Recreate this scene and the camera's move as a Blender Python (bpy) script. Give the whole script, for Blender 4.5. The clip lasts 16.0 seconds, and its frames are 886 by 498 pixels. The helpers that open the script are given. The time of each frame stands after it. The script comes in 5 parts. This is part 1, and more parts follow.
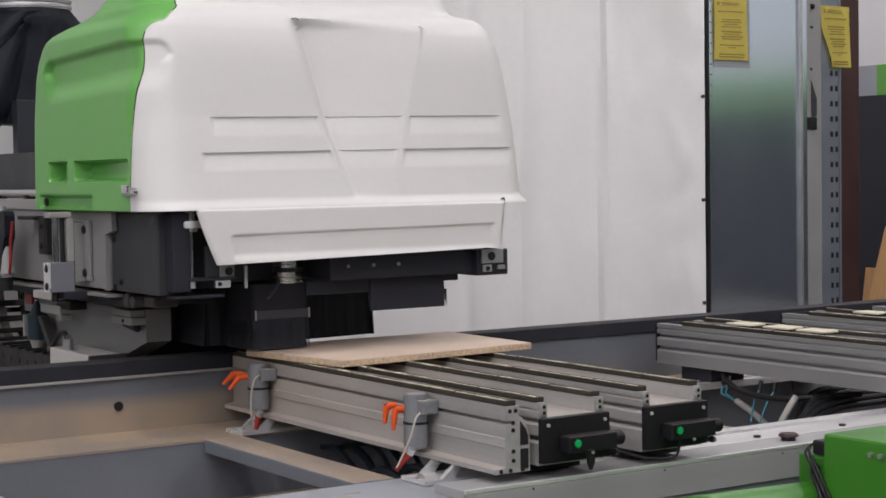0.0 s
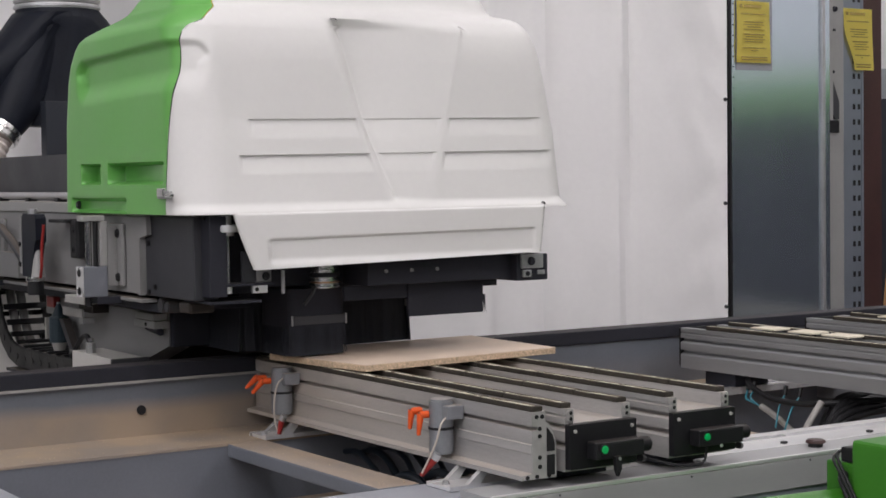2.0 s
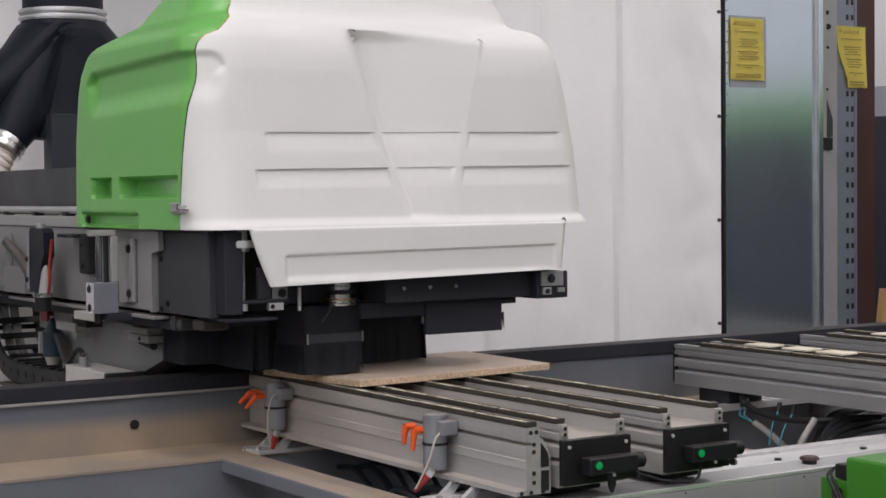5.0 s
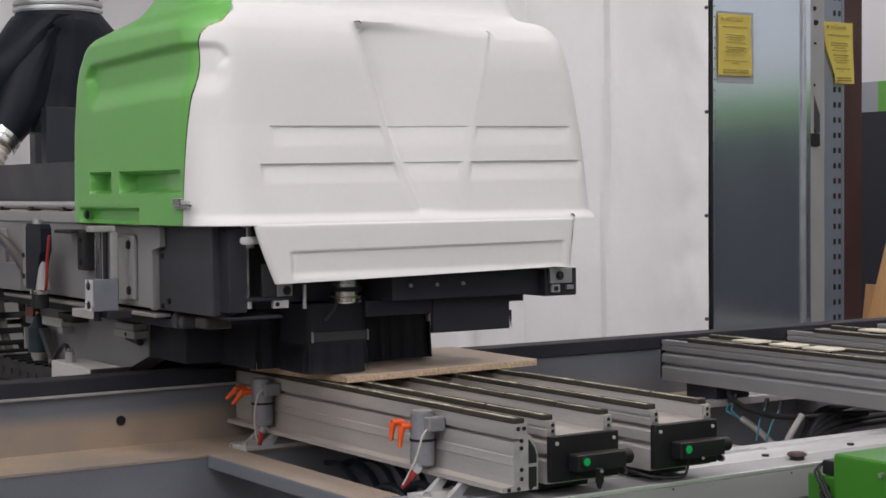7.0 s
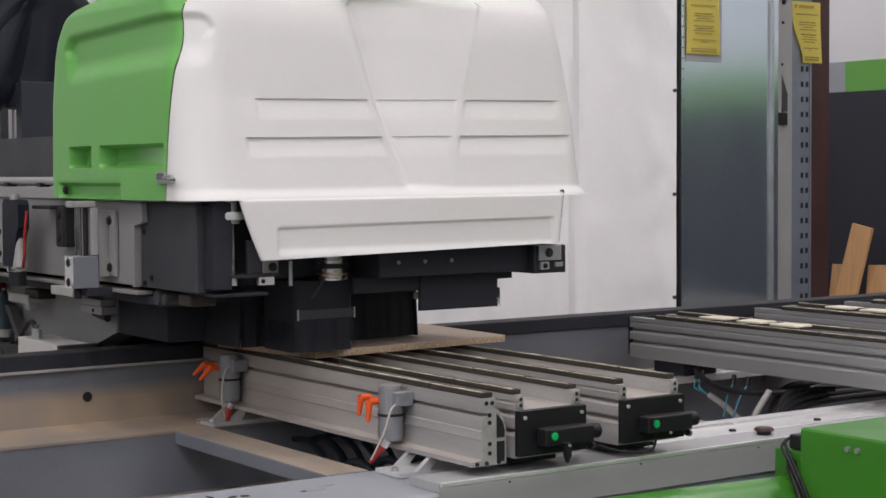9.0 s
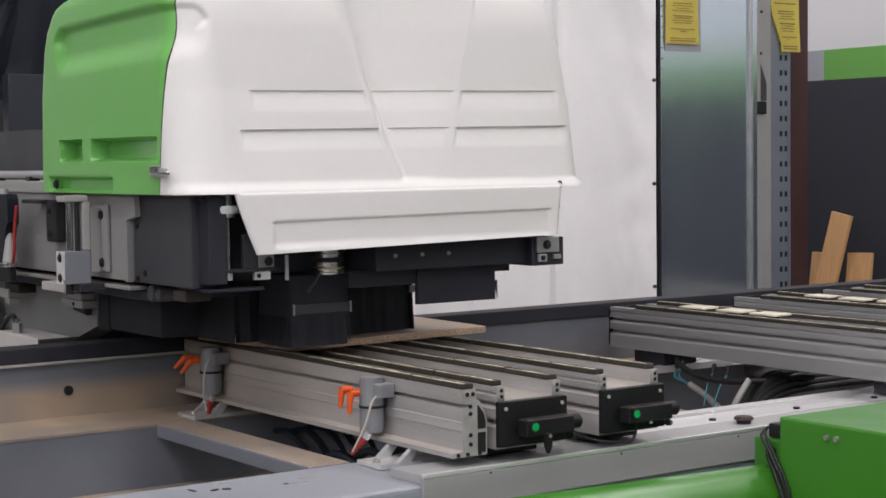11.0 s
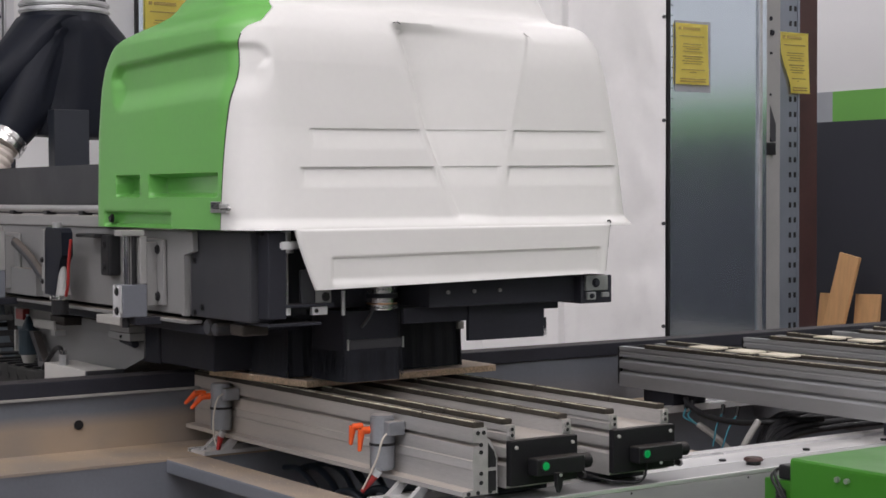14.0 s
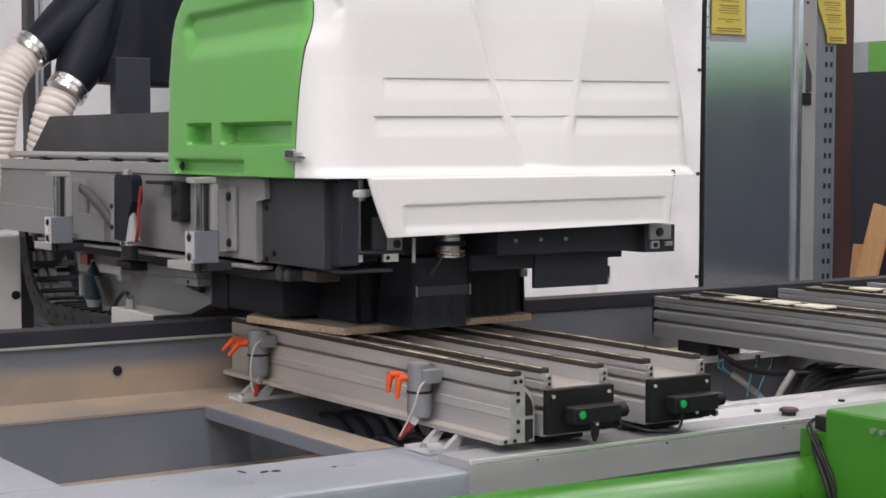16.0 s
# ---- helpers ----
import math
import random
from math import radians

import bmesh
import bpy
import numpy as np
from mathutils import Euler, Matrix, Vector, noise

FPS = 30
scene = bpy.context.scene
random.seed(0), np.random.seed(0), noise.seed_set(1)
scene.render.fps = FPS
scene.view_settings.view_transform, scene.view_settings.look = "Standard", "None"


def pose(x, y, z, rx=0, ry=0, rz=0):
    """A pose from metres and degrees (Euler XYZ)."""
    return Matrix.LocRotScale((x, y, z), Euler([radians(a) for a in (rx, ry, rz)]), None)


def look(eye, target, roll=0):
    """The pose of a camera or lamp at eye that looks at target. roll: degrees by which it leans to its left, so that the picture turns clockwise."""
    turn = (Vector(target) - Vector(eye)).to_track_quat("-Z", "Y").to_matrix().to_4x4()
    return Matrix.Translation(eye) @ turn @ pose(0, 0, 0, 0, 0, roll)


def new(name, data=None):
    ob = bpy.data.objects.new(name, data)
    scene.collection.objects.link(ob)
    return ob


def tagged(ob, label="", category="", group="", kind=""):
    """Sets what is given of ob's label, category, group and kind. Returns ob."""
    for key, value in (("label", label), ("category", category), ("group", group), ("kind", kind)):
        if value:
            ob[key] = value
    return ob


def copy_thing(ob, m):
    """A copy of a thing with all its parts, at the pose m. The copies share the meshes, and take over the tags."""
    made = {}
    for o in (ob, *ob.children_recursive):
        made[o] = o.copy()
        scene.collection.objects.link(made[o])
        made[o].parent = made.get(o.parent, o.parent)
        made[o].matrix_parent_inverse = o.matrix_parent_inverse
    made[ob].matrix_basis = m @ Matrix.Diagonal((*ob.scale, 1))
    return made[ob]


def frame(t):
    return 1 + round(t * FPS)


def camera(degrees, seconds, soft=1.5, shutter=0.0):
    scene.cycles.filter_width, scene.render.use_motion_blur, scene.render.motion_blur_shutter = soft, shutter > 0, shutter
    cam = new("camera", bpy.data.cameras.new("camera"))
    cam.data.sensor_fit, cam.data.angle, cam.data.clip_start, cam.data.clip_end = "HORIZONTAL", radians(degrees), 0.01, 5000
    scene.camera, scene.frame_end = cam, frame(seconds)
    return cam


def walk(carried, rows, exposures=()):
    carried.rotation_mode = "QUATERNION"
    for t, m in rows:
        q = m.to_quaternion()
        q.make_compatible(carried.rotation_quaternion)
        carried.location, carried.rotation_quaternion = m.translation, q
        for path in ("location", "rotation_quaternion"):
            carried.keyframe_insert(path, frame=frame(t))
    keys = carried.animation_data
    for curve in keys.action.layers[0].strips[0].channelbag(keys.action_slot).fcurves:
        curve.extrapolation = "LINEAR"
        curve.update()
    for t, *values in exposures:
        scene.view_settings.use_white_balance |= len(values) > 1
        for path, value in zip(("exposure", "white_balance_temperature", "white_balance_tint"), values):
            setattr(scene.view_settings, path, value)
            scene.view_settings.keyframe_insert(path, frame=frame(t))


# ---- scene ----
cam = camera(29.9, 16.0, soft=1.6, shutter=0.5)
PATH = [
    (0, (-2.073, -2.907, 1.435), (-0.985, -1.232, 1.347), -0.9),
    (0.5, (-2.07, -2.886, 1.436), (-0.99, -1.205, 1.353), -1.0),
    (1, (-2.073, -2.879, 1.435), (-0.994, -1.197, 1.35), -0.9),
    (1.5, (-2.077, -2.88, 1.438), (-0.991, -1.203, 1.346), -0.7),
    (2, (-2.081, -2.876, 1.441), (-1.008, -1.19, 1.355), -0.8),
    (2.5, (-2.085, -2.883, 1.439), (-1.01, -1.199, 1.36), -0.8),
    (3, (-2.089, -2.881, 1.442), (-1.01, -1.199, 1.367), -0.5),
    (3.5, (-2.091, -2.878, 1.443), (-1.012, -1.196, 1.373), -0.5),
    (4, (-2.089, -2.878, 1.441), (-1.012, -1.194, 1.378), -0.5),
    (6.5, (-2.082, -2.866, 1.44), (-0.991, -1.191, 1.366), -0.6),
    (7, (-2.081, -2.865, 1.441), (-0.987, -1.192, 1.368), -0.5),
    (7.5, (-2.08, -2.862, 1.439), (-0.986, -1.189, 1.36), -0.6),
    (8, (-2.076, -2.862, 1.44), (-0.971, -1.196, 1.36), -0.6),
    (8.5, (-2.074, -2.867, 1.434), (-0.959, -1.209, 1.347), -0.3),
    (9, (-2.077, -2.859, 1.424), (-0.952, -1.208, 1.329), -0.4),
    (11.5, (-2.081, -2.872, 1.436), (-0.937, -1.235, 1.328), -0.7),
    (12, (-2.085, -2.875, 1.443), (-0.944, -1.234, 1.364), -0.6),
    (12.5, (-2.091, -2.874, 1.441), (-0.947, -1.235, 1.378), -0.3),
    (13, (-2.092, -2.871, 1.434), (-0.952, -1.229, 1.373), -0.2),
    (13.5, (-2.093, -2.865, 1.436), (-0.951, -1.225, 1.371), -0.1),
    (14, (-2.097, -2.87, 1.433), (-0.959, -1.227, 1.37), -0.2),
    (14.5, (-2.098, -2.871, 1.434), (-0.957, -1.231, 1.343), 0.2),
    (15, (-2.104, -2.874, 1.436), (-0.967, -1.231, 1.34), 0.2),
    (15.5, (-2.115, -2.869, 1.436), (-0.994, -1.217, 1.322), 0.2),
    (16, (-2.12, -2.867, 1.435), (-1.012, -1.206, 1.31), 0.1),
]
walk(cam, [(t, look(eye, target, roll)) for t, eye, target, roll in PATH],
     exposures=[(0.0, -0.25), (4.0, -0.24), (7.0, -0.22), (8.0, -0.23), (9.0, -0.16), (11.5, -0.04), (12.5, -0.12), (14.5, -0.17), (15.0, -0.05), (15.5, 0.02), (16.0, 0.16)])

# ---- light ----
world = bpy.data.worlds.new("world")
scene.world = world
world.use_nodes = True
world.node_tree.nodes["Background"].inputs["Color"].default_value = (0.75, 0.85, 1.0, 1)
world.node_tree.nodes["Background"].inputs["Strength"].default_value = 0.3

LAMP_POWER = 38.5
# ceiling lamps out of view; the east row is stronger to brighten the curtain
for lx in (-5.4, -3.4, -1.2, 3.8):
    for ly in (-4.8, -2.4, 0.0):
        lamp = bpy.data.lights.new("unseen_hall_lamp", "AREA")
        lamp.shape, lamp.size, lamp.size_y = "RECTANGLE", 0.5, 1.6
        lamp.energy, lamp.color = LAMP_POWER * (1.5 if lx > 0 else 1.0), (1.0, 0.945, 0.955)
        ob = new("unseen_hall_lamp", lamp)
        ob.matrix_world = pose(lx, ly, 5.82)
# extra unseen lamp, added to brighten the east wall and the curtain
lamp = bpy.data.lights.new("unseen_hall_lamp", "AREA")
lamp.shape, lamp.size, lamp.size_y = "RECTANGLE", 0.5, 1.6
lamp.energy, lamp.color = LAMP_POWER * 2.6, (1.0, 0.945, 0.955)
ob = new("unseen_hall_lamp", lamp)
ob.matrix_world = pose(4.9, 3.9, 5.82)

# area lamp in the opening of an unseen west window, added for side light
lamp = bpy.data.lights.new("unseen_window_light", "AREA")
lamp.shape, lamp.size, lamp.size_y = "RECTANGLE", 8.6, 2.3
lamp.energy, lamp.color = 98, (1.0, 0.97, 1.0)
ob = new("unseen_window_light", lamp)
ob.matrix_world = look((-6.62, -0.8, 3.5), (0.0, -0.8, 2.2))


# ---- materials ----
def material(name, color, rough=0.5, metal=0.0, vary=0.12, scale=6.0, bump=0.0, grain=120.0, stretch=(1, 1, 1),
             coat=0.0, dust=None, dust_low=None, dust_far=None, per_object=0.0, patch=(0.35, 0.62, 0.55), rv=0.08):
    """Base colour with two scales of variation, fine relief, and settled dust on upward faces, below a height or towards the cutter."""
    m = bpy.data.materials.new(name)
    m.use_nodes = True
    n, l = m.node_tree.nodes, m.node_tree.links
    b = n["Principled BSDF"]
    geo = n.new("ShaderNodeNewGeometry")
    tc = n.new("ShaderNodeTexCoord")
    mp = n.new("ShaderNodeMapping")
    mp.inputs["Scale"].default_value = stretch
    l.new(tc.outputs["Object"], mp.inputs["Vector"])
    big, fine = n.new("ShaderNodeTexNoise"), n.new("ShaderNodeTexNoise")
    big.inputs["Scale"].default_value, big.inputs["Detail"].default_value = scale, 5
    fine.inputs["Scale"].default_value, fine.inputs["Detail"].default_value = grain, 3
    l.new(mp.outputs[0], big.inputs["Vector"])
    l.new(mp.outputs[0], fine.inputs["Vector"])
    add = n.new("ShaderNodeMath")
    add.operation = "MULTIPLY_ADD"
    l.new(fine.outputs["Fac"], add.inputs[0])
    add.inputs[1].default_value = 0.45
    l.new(big.outputs["Fac"], add.inputs[2])
    ramp = n.new("ShaderNodeMapRange")
    ramp.inputs["From Min"].default_value, ramp.inputs["From Max"].default_value = 0.45, 1.0
    ramp.inputs["To Min"].default_value, ramp.inputs["To Max"].default_value = 1 - vary, 1 + vary
    l.new(add.outputs[0], ramp.inputs["Value"])
    mul = n.new("ShaderNodeVectorMath")
    mul.operation = "SCALE"
    mul.inputs[0].default_value = color
    l.new(ramp.outputs[0], mul.inputs["Scale"])
    out = mul.outputs[0]
    if per_object:
        info = n.new("ShaderNodeObjectInfo")
        r2 = n.new("ShaderNodeMapRange")
        r2.inputs["To Min"].default_value, r2.inputs["To Max"].default_value = 1 - per_object, 1 + per_object
        l.new(info.outputs["Random"], r2.inputs["Value"])
        m2 = n.new("ShaderNodeVectorMath")
        m2.operation = "SCALE"
        l.new(out, m2.inputs[0])
        l.new(r2.outputs[0], m2.inputs["Scale"])
        out = m2.outputs[0]
    rr = n.new("ShaderNodeMapRange")
    rr.inputs["From Min"].default_value, rr.inputs["From Max"].default_value = 0.3, 0.7
    rr.inputs["To Min"].default_value, rr.inputs["To Max"].default_value = max(0.02, rough - rv), min(1, rough + rv)
    l.new(big.outputs["Fac"], rr.inputs["Value"])
    rough_out = rr.outputs[0]
    fac = None
    sep = n.new("ShaderNodeSeparateXYZ")
    if dust is not None:
        l.new(geo.outputs["True Normal"], sep.inputs[0])
        up = n.new("ShaderNodeMapRange")
        up.inputs["From Min"].default_value, up.inputs["From Max"].default_value = 0.3, 0.9
        up.inputs["To Max"].default_value = dust
        l.new(sep.outputs["Z"], up.inputs["Value"])
        fac = up.outputs[0]
        if dust_low:
            sp = n.new("ShaderNodeSeparateXYZ")
            l.new(geo.outputs["Position"], sp.inputs[0])
            wob = n.new("ShaderNodeMath")
            wob.operation = "MULTIPLY_ADD"
            wob.inputs[1].default_value = 0.05
            l.new(big.outputs["Fac"], wob.inputs[0])
            l.new(sp.outputs["Z"], wob.inputs[2])
            lo = n.new("ShaderNodeMapRange")
            lo.inputs["From Min"].default_value, lo.inputs["From Max"].default_value = dust_low[0], dust_low[1]
            lo.inputs["To Min"].default_value, lo.inputs["To Max"].default_value = dust_low[2], 0.0
            l.new(wob.outputs[0], lo.inputs["Value"])
            near = n.new("ShaderNodeMapRange")
            near.inputs["From Min"].default_value, near.inputs["From Max"].default_value = 0.1, 0.75
            near.inputs["To Min"].default_value, near.inputs["To Max"].default_value = 1.0, 0.12
            l.new(sp.outputs["X"], near.inputs["Value"])
            lx2 = n.new("ShaderNodeMath")
            lx2.operation = "MULTIPLY"
            l.new(lo.outputs[0], lx2.inputs[0])
            l.new(near.outputs[0], lx2.inputs[1])
            mx = n.new("ShaderNodeMath")
            mx.operation = "MAXIMUM"
            l.new(fac, mx.inputs[0])
            l.new(lx2.outputs[0], mx.inputs[1])
            fac = mx.outputs[0]
        if dust_far:
            sp = n.new("ShaderNodeSeparateXYZ")
            l.new(geo.outputs["Position"], sp.inputs[0])
            fy = n.new("ShaderNodeMapRange")
            fy.inputs["From Min"].default_value, fy.inputs["From Max"].default_value = dust_far[0], dust_far[1]
            fy.inputs["To Max"].default_value = dust_far[2]
            l.new(sp.outputs["Y"], fy.inputs["Value"])
            mx = n.new("ShaderNodeMath")
            mx.operation = "MAXIMUM"
            l.new(fac, mx.inputs[0])
            l.new(fy.outputs[0], mx.inputs[1])
            fac = mx.outputs[0]
        pat = n.new("ShaderNodeMapRange")
        pat.inputs["From Min"].default_value, pat.inputs["From Max"].default_value = patch[0], patch[1]
        pat.inputs["To Min"].default_value = patch[2]
        l.new(big.outputs["Fac"], pat.inputs["Value"])
        fm = n.new("ShaderNodeMath")
        fm.operation = "MULTIPLY"
        l.new(fac, fm.inputs[0])
        l.new(pat.outputs[0], fm.inputs[1])
        fac = fm.outputs[0]
        mix = n.new("ShaderNodeMix")
        mix.data_type = "RGBA"
        mix.inputs["B"].default_value = (0.44, 0.325, 0.215, 1)
        l.new(fac, mix.inputs["Factor"])
        l.new(out, mix.inputs["A"])
        out = mix.outputs["Result"]
        mr = n.new("ShaderNodeMix")
        mr.inputs["B"].default_value = 0.9
        l.new(fac, mr.inputs["Factor"])
        l.new(rough_out, mr.inputs["A"])
        rough_out = mr.outputs["Result"]
        if metal:
            mm = n.new("ShaderNodeMath")
            mm.operation = "MULTIPLY_ADD"
            l.new(fac, mm.inputs[0])
            mm.inputs[1].default_value, mm.inputs[2].default_value = -metal, metal
            l.new(mm.outputs[0], b.inputs["Metallic"])
    l.new(out, b.inputs["Base Color"])
    l.new(rough_out, b.inputs["Roughness"])
    if dust is None or not metal:
        b.inputs["Metallic"].default_value = metal
    b.inputs["Coat Weight"].default_value = coat
    b.inputs["Coat Roughness"].default_value = 0.15
    if bump:
        bp = n.new("ShaderNodeBump")
        bp.inputs["Strength"].default_value, bp.inputs["Distance"].default_value = bump, 0.003
        l.new(add.outputs[0], bp.inputs["Height"])
        l.new(bp.outputs[0], b.inputs["Normal"])
    return m


WHITE = material("white_gelcoat", (0.725, 0.715, 0.705), 0.50, vary=0.025, scale=2.5, coat=0.06, bump=0.02, grain=60)
GREEN = material("green_gelcoat", (0.145, 0.42, 0.095), 0.38, vary=0.05, scale=3, coat=0.15, bump=0.02, grain=60)
GREENSHEET = material("green_sheet", (0.042, 0.19, 0.016), 0.34, vary=0.06, scale=4, coat=0.12, bump=0.02)
ALU = material("aluminium", (0.43, 0.42, 0.415), 0.42, 0.38, vary=0.20, scale=5, bump=0.05, stretch=(6, 0.4, 6), dust=0.35, dust_far=(0.25, 1.1, 0.42))
ALUX = material("aluminium_rail", (0.82, 0.82, 0.83), 0.32, 0.65, vary=0.10, scale=5, bump=0.05, stretch=(0.4, 6, 6), dust=0.12)
CHROME = material("bright_steel", (0.75, 0.74, 0.73), 0.2, 1.0, vary=0.06)
STEEL = material("zinc_steel", (0.52, 0.52, 0.53), 0.38, 0.8, vary=0.15, scale=12)
GALV = material("galvanised_sheet", (0.60, 0.68, 0.75), 0.17, 0.95, vary=0.03, scale=3, stretch=(2, 2, 0.8), bump=0.004, grain=40, rv=0.012)
BLACK = material("black_plastic", (0.010, 0.010, 0.012), 0.5, vary=0.2, dust=0.04)
DARK = material("dark_steel", (0.024, 0.025, 0.034), 0.62, 0.0, vary=0.2, dust=0.05)
ANTH = material("anthracite_paint", (0.041, 0.042, 0.049), 0.5, vary=0.12, bump=0.03, dust=0.2)
RUBBER = material("brush_bristle", (0.022, 0.024, 0.032), 0.62, vary=0.4, stretch=(8, 8, 0.3), bump=0.5, grain=60)
FELT = material("brown_rubber_strip", (0.034, 0.028, 0.021), 0.8, vary=0.4, scale=34, bump=0.5, dust=0.3, patch=(0.50, 0.62, 0.14))
TORN = material("torn_pale_backing", (0.62, 0.59, 0.46), 0.85, vary=0.3, scale=60, bump=0.4)
MACH = material("machine_grey_paint", (0.245, 0.243, 0.243), 0.45, vary=0.07, bump=0.03, dust=0.35)
MACH2 = material("machine_light_grey", (0.32, 0.317, 0.312), 0.5, vary=0.08, bump=0.03, dust=0.3)
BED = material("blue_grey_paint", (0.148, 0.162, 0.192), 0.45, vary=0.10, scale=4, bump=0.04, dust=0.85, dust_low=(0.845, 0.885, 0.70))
INNER = material("inner_blue_grey_paint", (0.148, 0.162, 0.194), 0.5, vary=0.12, scale=4, bump=0.04, dust=0.7)
# slightly darker than ALU, and without dust
ALUBARE = material("darker_bare_aluminium", (0.40, 0.405, 0.415), 0.42, 0.55, vary=0.08, scale=5, bump=0.04, stretch=(6, 0.4, 6))
# hue of BED at about twice its value
BEDFRONT = material("pale_blue_grey", (0.30, 0.325, 0.375), 0.4, vary=0.10, scale=4, bump=0.04, dust=0.1)
FACEPLATE = material("grey_face_plate", (0.36, 0.36, 0.365), 0.5, 0.1, vary=0.08, scale=3, stretch=(0.4, 6, 6), bump=0.03)
BOARD = material("chipboard_face", (0.68, 0.55, 0.455), 0.55, vary=0.16, scale=7, bump=0.05, grain=220, dust=0.25)
CHIP = material("chipboard_edge", (0.60, 0.45, 0.31), 0.85, vary=0.32, scale=130, bump=0.7, grain=260)
ORANGE = material("orange_plastic", (0.85, 0.12, 0.02), 0.4, vary=0.06)
REDTUBE = material("red_hose", (0.30, 0.022, 0.02), 0.4)
LIME = material("green_button", (0.0, 0.42, 0.10), 0.35)
PALE = material("pale_pad", (0.72, 0.66, 0.53), 0.7, vary=0.1, scale=20)
PLATEBLUE = material("blue_grey_plate", (0.15, 0.18, 0.205), 0.45, vary=0.08)
CLOTH = material("white_tarpaulin", (0.92, 0.905, 0.91), 0.55, vary=0.03, scale=2, bump=0.06, grain=40)
YELLOW = material("yellow_paper", (0.97, 0.83, 0.20), 0.6, vary=0.03)
INK = material("ink", (0.42, 0.31, 0.08), 0.7)
BROWN = material("red_brown_steel", (0.055, 0.022, 0.02), 0.5, vary=0.25, scale=8)
RACK = material("blue_grey_upright", (0.23, 0.255, 0.30), 0.4, 0.4, vary=0.10)
PINE = material("pine_board", (0.62, 0.36, 0.17), 0.6, vary=0.14, scale=5, stretch=(6, 6, 0.6), bump=0.06, per_object=0.12)
HOSE = material("cream_hose", (0.72, 0.65, 0.60), 0.5, vary=0.08)
DUCT = material("black_duct_fabric", (0.008, 0.0105, 0.019), 0.58, vary=0.25, scale=5, bump=0.15)
NAVY = material("navy_grey_steel", (0.020, 0.024, 0.034), 0.5, vary=0.12, bump=0.03)
CYAN = material("blue_air_tube", (0.04, 0.22, 0.29), 0.35)
CABLE = material("black_cable", (0.018, 0.018, 0.02), 0.45)
CONDUIT = material("grey_conduit", (0.40, 0.39, 0.372), 0.5)
CONCRETE = material("concrete_floor", (0.30, 0.29, 0.28), 0.55, vary=0.15, scale=1.5, bump=0.06)
WALLWHITE = material("wall_white", (0.78, 0.78, 0.80), 0.8, vary=0.03, scale=1.5, bump=0.02)
WALLDARK = material("wall_dark_grey", (0.036, 0.038, 0.051), 0.75, vary=0.06, scale=1.5, bump=0.02)
WALLGREEN = material("wall_green", (0.16, 0.42, 0.09), 0.7, vary=0.04)
WALLGREY = material("wall_mid_grey", (0.36, 0.38, 0.42), 0.7, vary=0.04)
TUBEGREY = material("valve_grey", (0.27, 0.28, 0.30), 0.4, 0.4, vary=0.1, dust=0.35)
COPPER = material("warm_worn_steel", (0.62, 0.36, 0.22), 0.3, 1.0, vary=0.1)
CHIPBROWN = material("oily_brown_metal", (0.034, 0.026, 0.022), 0.5, vary=0.25)
BEIGE = material("beige_grey_panel", (0.60, 0.58, 0.555), 0.55, vary=0.05)
BLOCKGREY = material("blue_grey_block", (0.175, 0.185, 0.215), 0.45, vary=0.06)
FILTERBLUE = material("filter_blue", (0.035, 0.055, 0.072), 0.4, vary=0.1)
for m in (DUCT, DARK, RUBBER, BLACK, CABLE):
    m.node_tree.nodes["Principled BSDF"].inputs["Specular IOR Level"].default_value = 0.28
AIRTUBE = material("grey_cream_tube", (0.50, 0.455, 0.40), 0.45, vary=0.06)
NAVYTUBE = material("dark_blue_hose", (0.012, 0.019, 0.030), 0.45, vary=0.1)
GLOW = bpy.data.materials.new("lamp_diffuser")
GLOW.use_nodes = True
GLOW.node_tree.nodes["Principled BSDF"].inputs["Emission Color"].default_value = (1.0, 0.97, 0.94, 1)
GLOW.node_tree.nodes["Principled BSDF"].inputs["Emission Strength"].default_value = 3.0


# ---- building helpers ----
def thing(name, label, category, group="", kind=""):
    return tagged(new(name), label, category, group, kind)


def part(name, bm, mat, parent=None, label="", smooth=False):
    me = bpy.data.meshes.new(name)
    bm.normal_update()
    bm.to_mesh(me)
    bm.free()
    for mt in (mat if isinstance(mat, (list, tuple)) else (mat,)):
        me.materials.append(mt)
    if smooth:
        for p in me.polygons:
            p.use_smooth = True
        me.set_sharp_from_angle(angle=radians(38))
    ob = new(name, me)
    if parent:
        ob.parent = parent
    if label:
        ob["label"] = label
    return ob


def structure(name, bm, mat, label, category):
    return tagged(part(name, bm, mat), label, category, kind="structure")


def box(x0, x1, y0, y1, z0, z1, bevel=0.0, bm=None, turn=None, seg=2):
    own = bmesh.new()
    bmesh.ops.create_cube(own, size=1)
    m = Matrix.LocRotScale(((x0 + x1) / 2, (y0 + y1) / 2, (z0 + z1) / 2), None, (abs(x1 - x0), abs(y1 - y0), abs(z1 - z0)))
    bmesh.ops.transform(own, matrix=m, verts=own.verts)
    if bevel:
        bmesh.ops.bevel(own, geom=own.edges[:], offset=bevel, segments=seg, affect="EDGES", profile=0.6)
    if turn:
        bmesh.ops.transform(own, matrix=turn, verts=own.verts)
    return merge(bm, own)


def merge(bm, own):
    if bm is None:
        return own
    me = bpy.data.meshes.new("tmp")
    own.to_mesh(me)
    own.free()
    bm.from_mesh(me)
    bpy.data.meshes.remove(me)
    return bm


